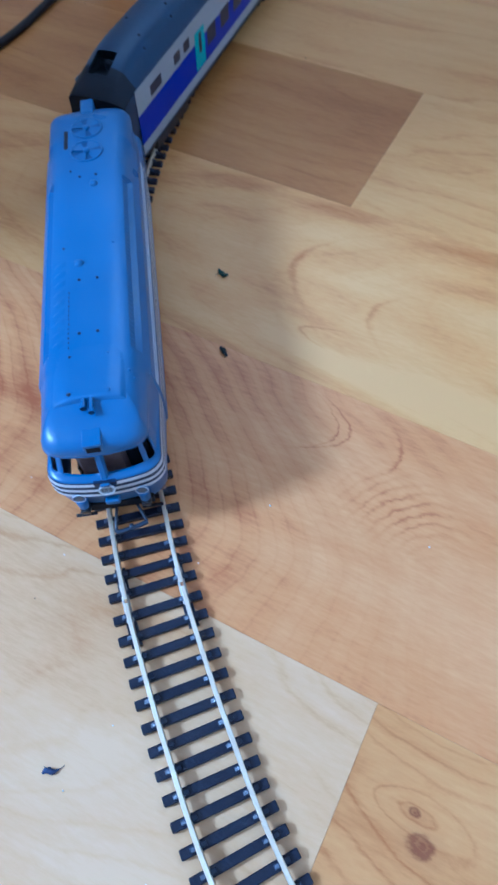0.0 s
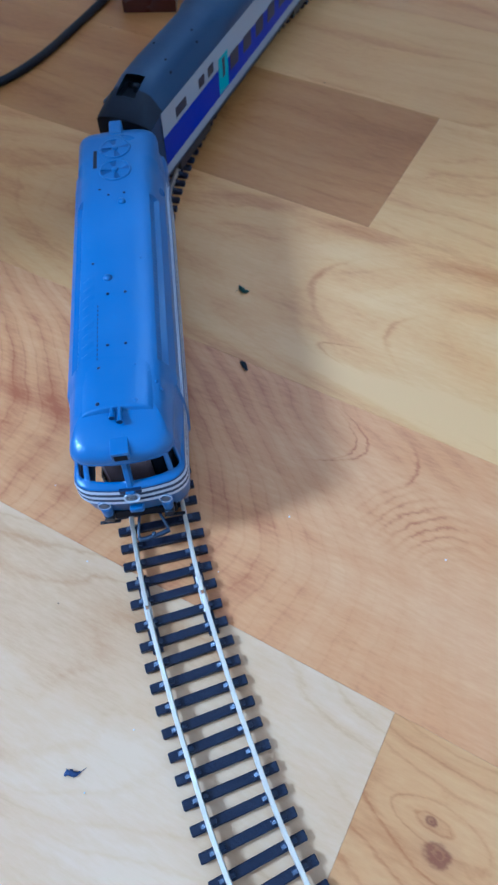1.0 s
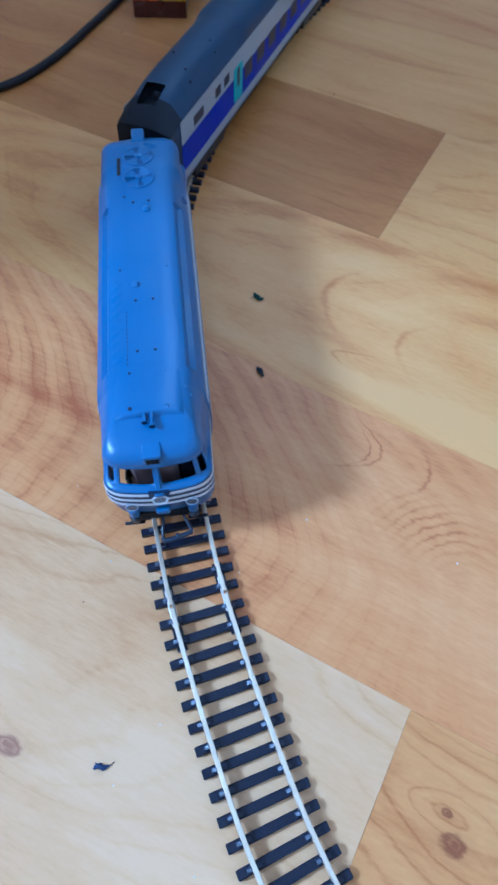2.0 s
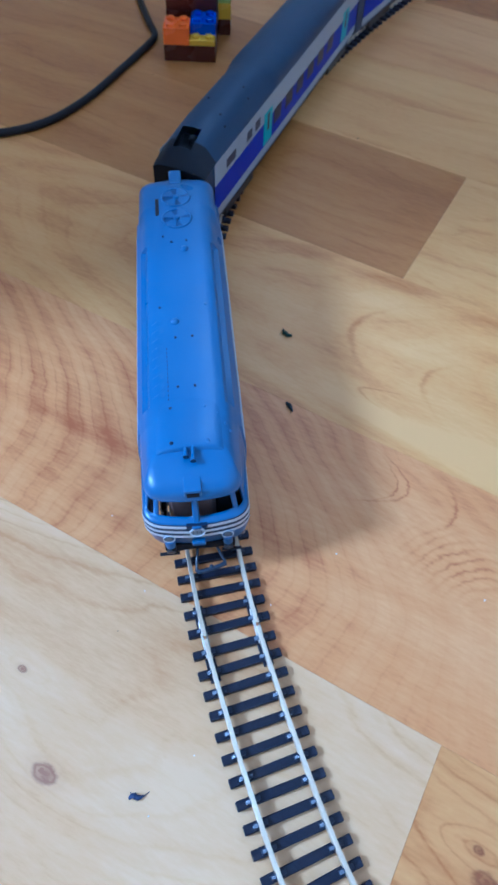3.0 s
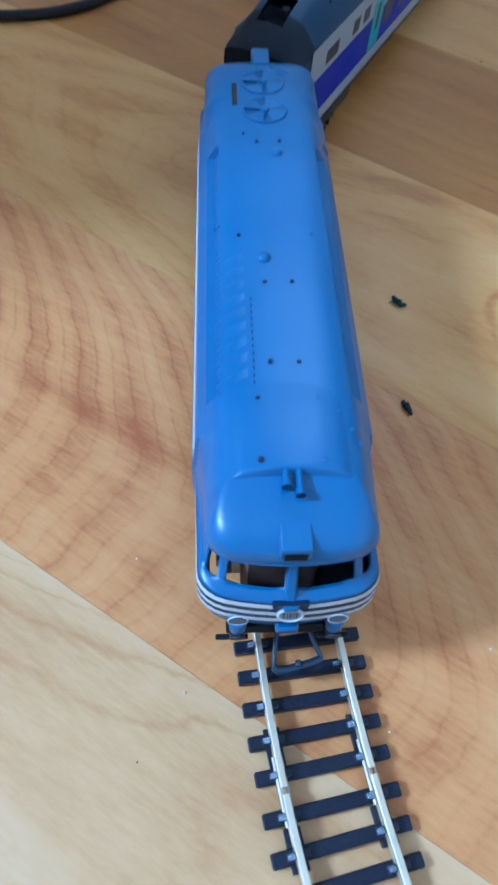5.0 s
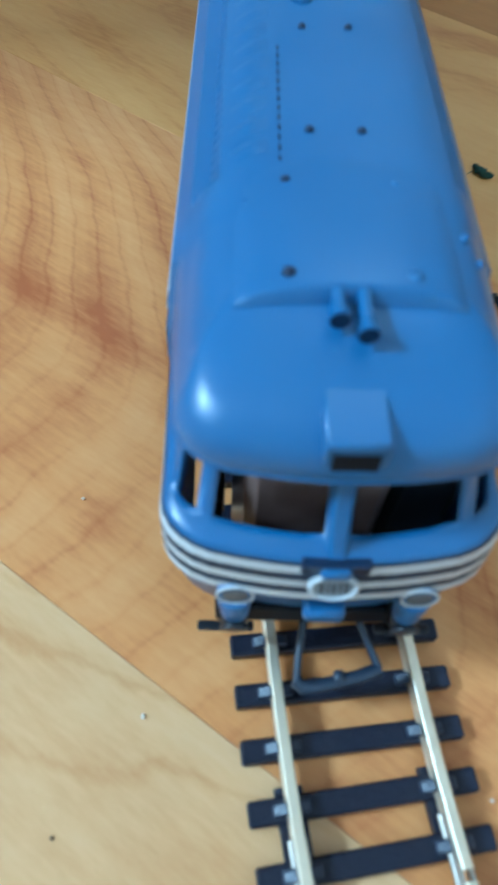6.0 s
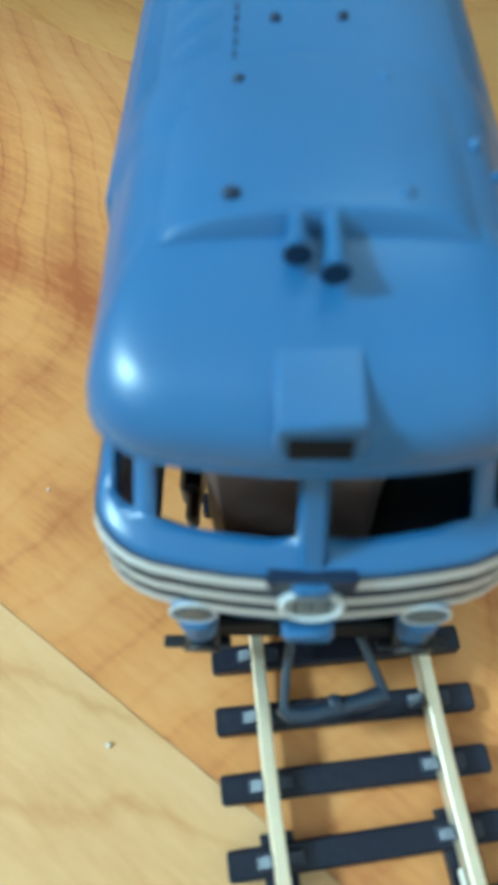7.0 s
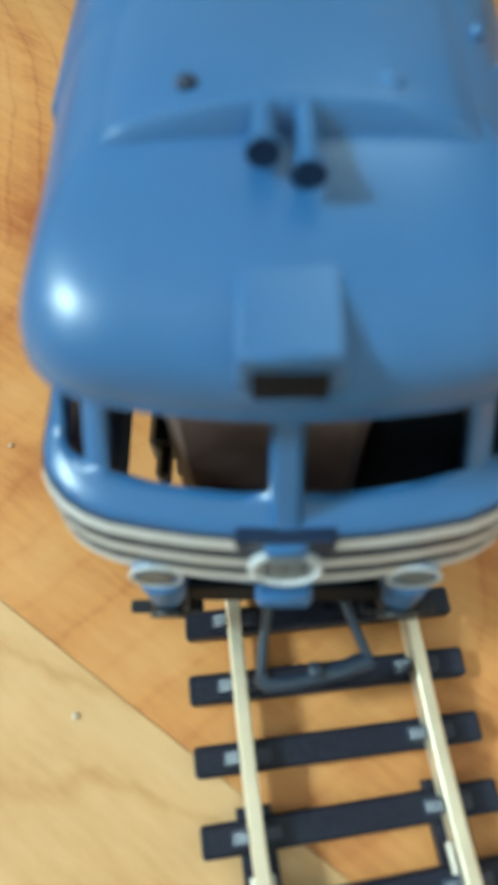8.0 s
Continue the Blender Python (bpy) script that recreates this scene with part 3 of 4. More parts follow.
cuts = [i for i in (JOINT - 906, JOINT, JOINT + 1155, JOINT + 2310) if 0 <= i < len(centre)]
cuts = [0] + cuts + [len(centre) - 1]
for a, b in zip(cuts, cuts[1:]):
    tr = track_section(a, b, 14.0, 21.0)
    if b < len(centre) - 1:
        for side in (-GAUGE, GAUGE):
            joiner(tr, b, side)

# ---- locomotive ----
loco = thing("toy_locomotive", cm(-2.785, 13.91, 0, 0, -2.2, 12.1), "blue plastic toy diesel locomotive with white stripes standing on the track", "toy locomotive")
# height, front, half width at the cab, half width at the engine room, corner radius, bow of the front
RINGS = [
    (1.25, 0.22, 1.55, 1.66, 0.45, 0.26), (1.45, 0.15, 1.61, 1.76, 0.48, 0.27), (2.00, 0.06, 1.685, 1.80, 0.50, 0.28), (2.36, -0.06, 1.69, 1.81, 0.50, 0.28),
    (2.44, -0.08, 1.69, 1.81, 0.50, 0.28), (2.90, -0.02, 1.69, 1.80, 0.50, 0.28), (3.06, 0.02, 1.655, 1.79, 0.50, 0.28), (3.10, 0.06, 1.63, 1.785, 0.50, 0.28), (3.12, 0.20, 1.59, 1.78, 0.38, 0.30),
    (3.15, 0.27, 1.55, 1.775, 0.34, 0.30), (3.90, 0.60, 1.42, 1.69, 0.30, 0.25), (3.97, 0.63, 1.42, 1.68, 0.32, 0.24), (3.98, 0.37, 1.48, 1.675, 0.46, 0.22),
    (4.02, 0.33, 1.50, 1.65, 0.48, 0.22), (4.10, 0.32, 1.50, 1.59, 0.48, 0.22), (4.19, 0.33, 1.49, 1.53, 0.48, 0.21), (4.24, 0.347, 1.475, 1.495, 0.48, 0.204), (4.28, 0.36, 1.455, 1.465, 0.48, 0.20), (4.40, 0.44, 1.40, 1.40, 0.46, 0.18),
    (4.52, 0.74, 1.315, 1.315, 0.42, 0.14), (4.57, 0.92, 1.26, 1.26, 0.40, 0.12), (4.61, 1.08, 1.20, 1.20, 0.38, 0.10), (4.67, 1.38, 1.08, 1.08, 0.34, 0.07), (4.72, 1.75, 0.87, 0.87, 0.30, 0.05), (4.75, 2.15, 0.55, 0.55, 0.22, 0.02)]
FRONT = (-1.0, -0.965, -0.75, -0.5, -0.25, -0.09, 0.09, 0.25, 0.5, 0.75, 0.965, 1.0)
SIDE = (0.92, 1.20, 1.42, 1.80, 2.35, 2.75, 2.90, 2.96, 3.50, 3.56, 4.6, 5.6, 6.6, 7.7, 8.8, 9.8, 10.8, 11.20, 11.26, 12.5, 13.3, 13.36, 13.55, 13.75, 14.2)
LONG = 16.0


def ring_plan(z, out=0.0):
    """The outline of the body at a height, as (x, y) in the locomotive's own frame, with marks."""
    f, hw, hm, r, bow = interp(z, RINGS)
    f -= out
    hw, hm = hw + out, hm + out
    back = LONG - (f if f < 0.5 else 0.5 + (f - 0.5) * 0.55) * 0.9
    half = []

    def bowed(x):
        return bow * (x / hw) ** 2

    xe = hw - r
    y0 = f + bowed(xe)
    slope = 2 * bow * xe / hw / hw
    a0 = math.atan(slope)
    for j in range(1, 6):
        a = a0 + (math.pi / 2 - a0) * j / 5
        s = (math.sin(a) - math.sin(a0)) / (1 - math.sin(a0))
        c = (math.cos(a0) - math.cos(a)) / math.cos(a0)
        half.append((xe + r * s, y0 + r * c + r * slope * s * 0.4))
    yc = half[-1][1]
    side = []
    for n, y in enumerate(SIDE):
        step = 0.07 if z < 4.03 else 0.02
        w = hm if 2.93 < y < 13.34 else hw + (hm - step - hw) * max(0.0, min(1.0, (min(y, LONG + 0.7 - y) - 1.0) / 1.75))
        if y > 13.34:
            w = max(w, hw * 1.04)
        if 4.26 < z < 4.59 and 3.53 < y < 11.23:
            w -= 0.17  # sunk louvre panel in the roof slope
        side.append((w, max(y, yc + 0.012 * (n + 1))))
    front = [(x * xe, f + bowed(x * xe)) for x in FRONT]
    limit = back - bow * 0.6 - r - 0.02
    side = [(x, min(y, limit - 0.004 * (len(side) - n))) for n, (x, y) in enumerate(side)]
    rear = [(x * 1.04, back - (y - f)) for x, y in half]  # the rear cab is a little fuller
    rfront = [(x, back - (y - f)) for x, y in front]
    pts = front + half + side + rear[::-1] + rfront[::-1] + [(-x, y) for x, y in rear] + [(-x, y) for x, y in side[::-1]] + [(-x, y) for x, y in half[::-1]]
    return pts


def loco_shell():
    bm = bmesh.new()
    rows = [[bm.verts.new((x * K, y * K, r[0] * K)) for x, y in ring_plan(r[0])] for r in RINGS]
    n, nf, nc, ns = len(rows[0]), len(FRONT), 5, len(SIDE)
    holes = set()
    top = next(i for i, r in enumerate(RINGS) if r[0] == 3.15)
    for j in list(range(1, 5)) + list(range(6, 10)):
        holes.add(j)
        holes.add(nf + nc + ns + nc + j)
    holes |= {nf, nf + 1, nf + 2, n - 4, n - 3, n - 2}
    for i, (a, b) in enumerate(zip(rows, rows[1:])):
        for j in range(n):
            if i == top and j in holes:
                continue
            bm.faces.new((a[j], a[(j + 1) % n], b[(j + 1) % n], b[j]))
    # closed roof strip on top, pair by pair
    t = rows[-1]
    for i in range(nf // 2, nf // 2 + n // 2 - 1):
        bm.faces.new((t[i], t[(i + 1) % n], t[(nf - 2 - i) % n], t[(nf - 1 - i) % n]))
    bmesh.ops.remove_doubles(bm, verts=bm.verts[:], dist=1e-7)
    return bm


shell = part("body", loco_shell(), BLUE, loco, "bright blue moulded plastic body shell", smooth=38)
sol = shell.modifiers.new("wall", "SOLIDIFY")
sol.thickness, sol.offset = 0.0010, -1.0


def roof_z(x, y):
    """Height of the roof over a point of the locomotive's plan."""
    for a, b in zip(RINGS[::-1], RINGS[-2::-1]):
        w = b[3] if 2.93 < y < 13.34 else b[2]
        if abs(x) <= w and b[1] + b[5] * (x / w) ** 2 <= y:
            wa = a[3] if 2.93 < y < 13.34 else a[2]
            s = max((abs(x) - wa) / max(w - wa, 1e-6), (a[1] + a[5] * (x / wa) ** 2 - y) / max(a[1] - b[1], 1e-6), 0.0)
            return a[0] + (b[0] - a[0]) * min(1.0, s)
    return 4.0


def stripe(z0, z1, i_from, i_to, out=0.012):
    """A printed band that follows the outline of the body between two heights."""
    bm = bmesh.new()
    rows = []
    for z in (z0, (z0 + z1) / 2, z1):
        p = ring_plan(z, out)
        n = len(p)
        rows.append([bm.verts.new((p[i % n][0] * K, p[i % n][1] * K, z * K)) for i in range(i_from, i_to + 1)])
    for a, b in zip(rows, rows[1:]):
        for j in range(len(a) - 1):
            if i_from + j not in (NF + NC + 6, -NC - 8):  # no print on the step behind the cab door
                bm.faces.new((a[j], a[j + 1], b[j + 1], b[j]))
    return bm


NF, NC, NS = len(FRONT), 5, len(SIDE)
for z0, z1, lo, hi in ((2.44, 2.55, -NC - NS + 2, NF + NC + NS - 2), (2.665, 2.78, -NC - NS + 2, NF + NC + NS - 2)):
    part("stripe", stripe(z0, z1, lo, hi), WHITE, loco, "thin printed white stripe")
for z0, z1 in ((2.55, 2.665), (2.78, 2.905), (3.015, 3.055)):
    part("dark_stripe", stripe(z0, z1, -NC - NS + 2, NF + NC + NS - 2, 0.009), STRIPE_DARK, loco, "printed navy stripe between the white ones")
for lo, hi in ((-NC - NS + 2, 4), (7, NF + NC + NS - 2)):
    part("stripe", stripe(2.905, 3.015, lo, hi), WHITE, loco, "thin printed white stripe")
def side_x(z):
    return interp(z, RINGS)[2]


for sx in (-1, 1):
    for z0, z1, y0, y1 in ((3.28, 3.33, 2.98, 13.2), (3.50, 3.55, 2.98, 13.2), (3.33, 3.50, 2.98, 3.03)):
        bm = bmesh.new()
        vs = [bm.verts.new((sx * (side_x(z) + o) * K, y * K, z * K)) for o in (-0.01, 0.022) for z in (z0, z1) for y in (y0, y1)]
        for f in ((0, 1, 3, 2), (4, 5, 7, 6), (0, 1, 5, 4), (2, 3, 7, 6), (0, 2, 6, 4), (1, 3, 7, 5)):
            bm.faces.new([vs[q] for q in f])
        part("panel_line", bm, WHITE, loco, "white outline of the side panel")

# emblem with its ring and unreadable raised marks
tilt = cm(0.0, -0.045, 2.76, 72, 0, 0)
em = part("emblem", cyl(0.25, 0.23, 0.06, tilt @ Matrix.Diagonal((1, 0.72, 1, 1)), 28, 0.015), SILVER, loco, "oval grey maker's medallion with a white rim", smooth=40)
bm = bmesh.new()
add_ring(bm, 0.225, 0.026, tilt @ cm(0, 0, 0.06), squash=0.72)
part("rim", bm, WHITE, em, smooth=60)
bm = bmesh.new()
for x, w in ((-0.13, 0.05), (-0.06, 0.03), (0.0, 0.045), (0.065, 0.03), (0.13, 0.05)):
    add_box(bm, x * 0.9 - w / 2, x * 0.9 + w / 2, -0.07, 0.07, 0.055, 0.072, m=tilt)
part("marks", bm, LENS, em)
part("emblem_notch", box(-0.33, 0.33, -0.03, 0.12, 2.92, 3.10, 0.02), NAVY, loco, "dark blue patch above the medallion")
part("emblem_boss", box(-0.15, 0.15, -0.10, 0.10, 2.93, 3.06, 0.04), BLUE, loco, smooth=40)

# headlamp housing on the roof, front and back
part("rear_lamp_box", box(-0.25, 0.25, 14.9, 15.78, 4.40, 4.77, 0.05), BLUE, loco, smooth=40)
bm = bmesh.new()
add_box(bm, -0.27, 0.27, 0.35, 1.35, 4.12, 4.54, 0.03)
for v in bm.verts:
    if v.co.z > 0.0435 and v.co.y > 0.010:
        v.co.z += 0.0004
hl = part("headlamp_box", bm, BLUE, loco, smooth=40)
part("lamp_opening", box(-0.19, 0.19, 0.335, 0.355, 4.17, 4.42), ENDGREY, hl, "dark lamp opening")

# crescent step where the cab dome meets the roof, lip of the brow, windscreen pillar and twin horns
def roof_step():
    bm = bmesh.new()
    rows = []
    for k in range(25):
        x = 1.02 * (k / 12 - 1)
        q = 1 - (x / 1.02) ** 2
        yf, h = 1.73 - 0.08 * (x / 1.02) ** 2, 0.15 * q ** 0.6
        rows.append([bm.verts.new((x * K, y * K, z * K)) for y, z in (
            (yf - 0.03 - 0.03 * q, roof_z(x, yf) - 0.03), (yf, roof_z(x, yf) + h * 0.8), (yf + 0.035, roof_z(x, yf) + h),
            (yf + 0.10, roof_z(x, yf + 0.1) + h * 0.96), (yf + 0.8, roof_z(x, yf + 0.8) + h * 0.55), (yf + 2.2, roof_z(x, yf + 2.2) - 0.02))])
    for a, b in zip(rows, rows[1:]):
        for j in range(6):
            bm.faces.new((a[j], a[(j + 1) % 6], b[(j + 1) % 6], b[j]))
    bm.faces.new(rows[0][::-1])
    bm.faces.new(rows[-1])
    return bm


part("roof_step", roof_step(), BLUE, loco, smooth=50)
brow = ring_plan(4.03)
part("brow_lip", tube([(*brow[i % len(brow)], 4.03) for i in range(-NC - 1, NF + NC + 1)], 0.025, sub=6), BLUE, loco, smooth=60)
part("centre_pillar", tube([(0, 0.10, 3.02), (0, 0.20, 3.14), (0, 0.52, 3.96)], 0.1, profile=[(-0.10, -0.05), (0.10, -0.05), (0.10, 0.04), (0.06, 0.09), (-0.06, 0.09), (-0.10, 0.04)]), BLUE, loco, smooth=40)
for x, y1 in ((-0.13, 1.38), (0.09, 1.22)):
    bm = bmesh.new()
    add_cyl(bm, 0.055, 0.06, 1.72 - y1 - 0.12, cm(x, 1.72, 4.83, 90, 0, 0), 14)
    add_cyl(bm, 0.06, 0.095, 0.18, cm(x, y1 + 0.18, 4.83, 90, 0, 0), 16)
    add_box(bm, x - 0.05, x + 0.05, 1.50, 1.70, 4.62, 4.85, 0.02)
    horn = part("horn", bm, BLUE, loco, smooth=40)
    part("horn_mouth", cyl(0.088, 0.088, 0.01, cm(x, y1 + 0.002, 4.83, 90, 0, 0), 16), NAVY, horn)

# rivets, lifting eyes and two domed vents on the roof
for x, y, r, h in ((-0.54, 1.92, 0.065, 0.06), (0.55, 1.92, 0.075, 0.03), (-0.54, 3.30, 0.055, 0.05), (0.54, 3.28, 0.055, 0.04), (-0.27, 4.16, 0.05, 0.05), (0.28, 4.16, 0.05, 0.05),
                   (-0.28, 6.32, 0.05, 0.05), (0.29, 6.33, 0.05, 0.05), (-0.78, 7.8, 0.045, 0.05), (0.82, 7.84, 0.045, 0.05), (-0.26, 11.25, 0.05, 0.05), (0.31, 11.28, 0.05, 0.05),
                   (1.15, 2.65, 0.05, 0.05), (1.28, 2.4, 0.04, 0.05), (-0.58, 11.6, 0.045, 0.04)):
    bm = bmesh.new()
    add_dome(bm, r, h, cm(x, y, roof_z(x, y) + (0.10 if y < 2.2 else 0.0)))
    part("rivet", bm, BLUE if r > 0.07 or x > 0.5 else NAVY, loco, smooth=60)
for x, y in ((-0.27, 7.05), (0.22, 10.81)):
    bm = bmesh.new()
    add_dome(bm, 0.15, 0.10, cm(x, y, roof_z(x, y)), 20)
    part("roof_vent", bm, BLUE, loco, smooth=60)
for k in range(13):
    y = 3.66 + k * 0.18
    part("hinge", box(-0.60, -0.57, y - 0.04, y + 0.04, 4.70, roof_z(-0.62, y) + 0.012), NAVY, loco)

# louvre panels sunk in both roof slopes: dark backing and narrow blades
fin = bmesh.new()
add_box(fin, -0.165, 0.165, -0.06, 0.06, -0.02, 0.020, 0.008)
fin_mesh = part("louvre", fin, BLUE, loco).data
bpy.data.objects.remove(bpy.data.objects["louvre"])
for sx in (-1, 1):
    panel = part("louvre_panel", box(-0.17, 0.17, 3.60, 11.18, -0.02, 0.008, m=cm(sx * 1.195, 0, 4.425, 0, sx * 54.7, 0)), BLUE, loco, "louvre panel sunk in the roof slope")
    for k in range(42):
        shared("louvre", fin_mesh, panel, cm(sx * 1.195, 3.68 + k * 0.18, 4.425, 0, sx * 54.7, 0))

# low slanted slats that follow the flat of the roof: a gentle ramp with a steep back
def roof_slat(y0):
    bm = bmesh.new()
    rows = []
    for k in range(6):
        x = -0.70 - 0.08 * k
        y = y0 + 0.5 * (x + 0.70)
        h = 0.036 * math.sin(math.pi * k / 5)
        rows.append([bm.verts.new((x * K, (y + d) * K, (roof_z(x, y + d) + u) * K)) for d, u in ((-0.20, -0.02), (-0.19, 0.002), (-0.02, h), (0.02, h * 0.8), (0.05, -0.02))])
    for a, b in zip(rows, rows[1:]):
        for q in range(5):
            bm.faces.new((a[q], a[(q + 1) % 5], b[(q + 1) % 5], b[q]))
    bm.faces.new(rows[0][::-1])
    bm.faces.new(rows[-1])
    return bm


for k in range(9):
    part("roof_slat", roof_slat(4.0 + k * 0.40), BLUE, loco, smooth=45)

# two roof fans in rings, with pitched blades, and the slot beside them
for y in (12.63, 13.95):
    z = roof_z(0, y)
    bm = bmesh.new()
    add_ring(bm, 0.56, 0.035, cm(0.0, y, z + 0.012), 40, 8)
    fan = part("fan_ring", bm, BLUE, loco, smooth=60)
    part("fan_well", cyl(0.56, 0.56, 0.016, cm(0.0, y, z - 0.010), 36), SHADEBLUE, fan, "fan well floor, coloured darker for its shade")
    part("fan_hub", cyl(0.14, 0.10, 0.10, cm(0.0, y, z), 18, 0.02), BLUE, fan, smooth=40)
    for a in (25, 115, 205, 295):
        bm = bmesh.new()
        rows = []
        for k in range(7):
            q = k / 6
            w = radians(a + 60 * q)
            rows.append([bm.verts.new((r * math.cos(w) * K, (y + r * math.sin(w)) * K, (z + 0.008 + 0.035 * q - d) * K)) for r, d in ((0.10, 0), (0.55, 0), (0.55, 0.015), (0.10, 0.015))])
        for p, q in zip(rows, rows[1:]):
            for j in range(4):
                bm.faces.new((p[j], p[(j + 1) % 4], q[(j + 1) % 4], q[j]))
        bm.faces.new(rows[0][::-1])
        bm.faces.new(rows[-1])
        part("fan_blade", bm, BLUE, fan, smooth=30)
part("slot", box(-0.84, -0.69, 12.9, 13.95, 4.66, 4.745, 0.01), BLACK, loco, "dark slot in the roof")
part("roof_crease", box(-0.95, 0.95, 3.02, 3.045, 4.60, 4.722), BLUE, loco)

# front lamps, buffers, draw gear, steps, at both ends
for flip in (0, 1):
    m = cm(0, LONG, 0, 0, 0, 180) if flip else Matrix.Identity(4)
    for x in (-0.93, 0.93):
        bm = bmesh.new()
        add_cyl(bm, 0.19, 0.19, 0.16, m @ cm(x, 0.13, 2.33, 86, 0, 0), 22, 0.02)
        lamp = part("headlamp", bm, BLUE, loco, smooth=40)
        bm = bmesh.new()
        add_ring(bm, 0.185, 0.016, m @ cm(x, -0.03, 2.34, 86, 0, 0), 24)
        part("lamp_rim", bm, WHITE, lamp, "white lamp rim", smooth=60)
        part("lens", cyl(0.14, 0.12, 0.03, m @ cm(x, -0.02, 2.34, 86, 0, 0), 20, 0.01), LENS, lamp)
        bm = bmesh.new()
        add_cyl(bm, 0.15, 0.20, 0.42, m @ cm(x, 0.03, 1.72, -8, 0, 0), 20, 0.02)
        bf = part("buffer", bm, BLUE, loco, smooth=40)
        part("buffer_foot", box(x - 0.15, x + 0.15, -0.10, 0.24, 1.42, 1.74, 0.06, m=m), BLACK, bf, smooth=40)
        part("buffer_head", cyl(0.16, 0.16, 0.06, m @ cm(x, -0.09, 1.60, 100, 0, 0), 22, 0.02), BLACK, bf, smooth=40)
        bm = bmesh.new()
        o = 0.1 if x > 0 else -0.1
        add_box(bm, x + o - 0.33, x + o + 0.33, 0.02, 0.14, 1.03, 1.08, 0.02, m=m)
        add_box(bm, x - 0.04, x + 0.04, 0.03, 0.13, 1.06, 1.65, 0.01, m=m)
        part("step", bm, BLACK, loco)
    bm = bmesh.new()
    add_box(bm, -0.22, 0.22, -0.15, 0.2, 1.88, 2.12, 0.05, m=m)
    part("draw_box", bm, BLUE, loco, smooth=40)
    part("buffer_beam", box(-1.15, 1.15, 0.10, 0.24, 1.18, 1.60, 0.03, m=m), ENDGREY, loco)
    bm = bmesh.new()
    bend = (lambda p: (p[0] - 0.1, LONG - p[1], p[2])) if flip else (lambda p: p)
    add_tube(bm, [bend(p) for p in ((-0.10, 0.6, 1.10), (-0.12, 0.1, 1.02), (-0.17, -0.2, 0.90), (-0.19, -0.48, 0.80))], 0.048)
    add_tube(bm, [bend(p) for p in ((0.50, 0.6, 1.10), (0.54, 0.2, 1.02), (0.66, -0.05, 0.90), (0.78, -0.32, 0.82))], 0.048)
    add_tube(bm, [bend(p) for p in ((-0.20, -0.46, 0.80), (-0.13, -0.54, 0.78), (0.05, -0.53, 0.78), (0.30, -0.47, 0.78), (0.55, -0.41, 0.78), (0.80, -0.32, 0.80))], 0.085)
    for v in add_box(bm, 0.24, 0.36, -0.50, -0.36, 0.76, 0.90, 0.02):
        v.co = Vector(bend(v.co / K)) * K
    part("coupling", bm, COUPLING, loco, "dark plastic loop coupling", smooth=50)
    # black block added for the dark coupler mass together with its shadow
    part("coupling_shade_block", box(-0.30, 0.62, 0.32, 0.95, 0.92, 1.18, 0.05, m=m), BLACK, loco)

# black block added behind the locomotive to stop light leaking through the gap
part("gangway", box(-0.66, 0.66, LONG - 0.05, LONG + 0.42, 1.2, 3.9, 0.06), ENDGREY, loco, "black gangway bellows, filling the gap so light stays out")
# chassis inside the open shell, and the two bogies
bm = bmesh.new()
add_box(bm, -0.80, 1.52, 0.42, 2.6, 1.30, 1.50, 0.05)
add_box(bm, -1.40, 1.40, 2.6, 13.0, 1.0, 1.5, 0.05)
add_box(bm, -1.2, 1.2, 2.9, 12.6, 1.5, 3.7, 0.1)
add_box(bm, -1.35, 1.35, 13.0, 15.0, 1.3, 1.5, 0.05)
part("chassis", bm, CHASSIS, loco)
part("motor_block", box(-0.85, 0.62, 0.82, 2.0, 1.5, 3.40, 0.12), CHASSIS, loco, "brown motor block behind the windscreen")
part("dark_block", box(0.63, 1.36, 0.86, 2.0, 1.5, 3.36, 0.10), ENDGREY, loco, "dark block beside the motor")
for yb in (3.3, 12.1):
    bg = part("bogie", box(-0.6, 0.6, yb - 1.7, yb + 1.7, 0.75, 1.0, 0.05), CHASSIS, loco)
    for sx in (-1, 1):
        bm = bmesh.new()
        add_box(bm, sx * 1.12, sx * 1.26, yb - 1.9, yb + 1.9, 0.72, 1.02, 0.05)
        for yy in (yb - 1.3, yb + 1.3):
            add_box(bm, sx * 1.10, sx * 1.34, yy - 0.28, yy + 0.28, 0.62, 1.1, 0.06)
        part("side_frame", bm, BLACK, bg)
        for yy in (yb - 1.3, yb + 1.3):
            bm = bmesh.new()
            add_cyl(bm, 0.52, 0.52, 0.05, cm(sx * 0.76, yy, RAIL_TOP + 0.46, 0, 90, 0), 26)
            add_cyl(bm, 0.46, 0.46, 0.24, cm(sx * 0.88 - 0.12, yy, RAIL_TOP + 0.46, 0, 90, 0), 26)
            part("wheel", bm, STEEL, bg, "steel wheel", smooth=40)

# ---- carriages ----
COACH_LONG, COACH_W, TALL = 21.3, 1.36, 1.125
ROOF = [(1.36, 3.72), (1.30, 3.82), (1.16, 4.00), (1.02, 4.20), (0.86, 4.40), (0.62, 4.50), (0.30, 4.56), (0.0, 4.58)]
ROOF_FULL = [(1.36, 3.72), (1.36, 3.90), (1.30, 4.08), (1.18, 4.28), (0.95, 4.42), (0.65, 4.53), (0.30, 4.58), (0.0, 4.60)]


def up(z):
    return z if z < 1.05 else 1.05 + (z - 1.05) * TALL


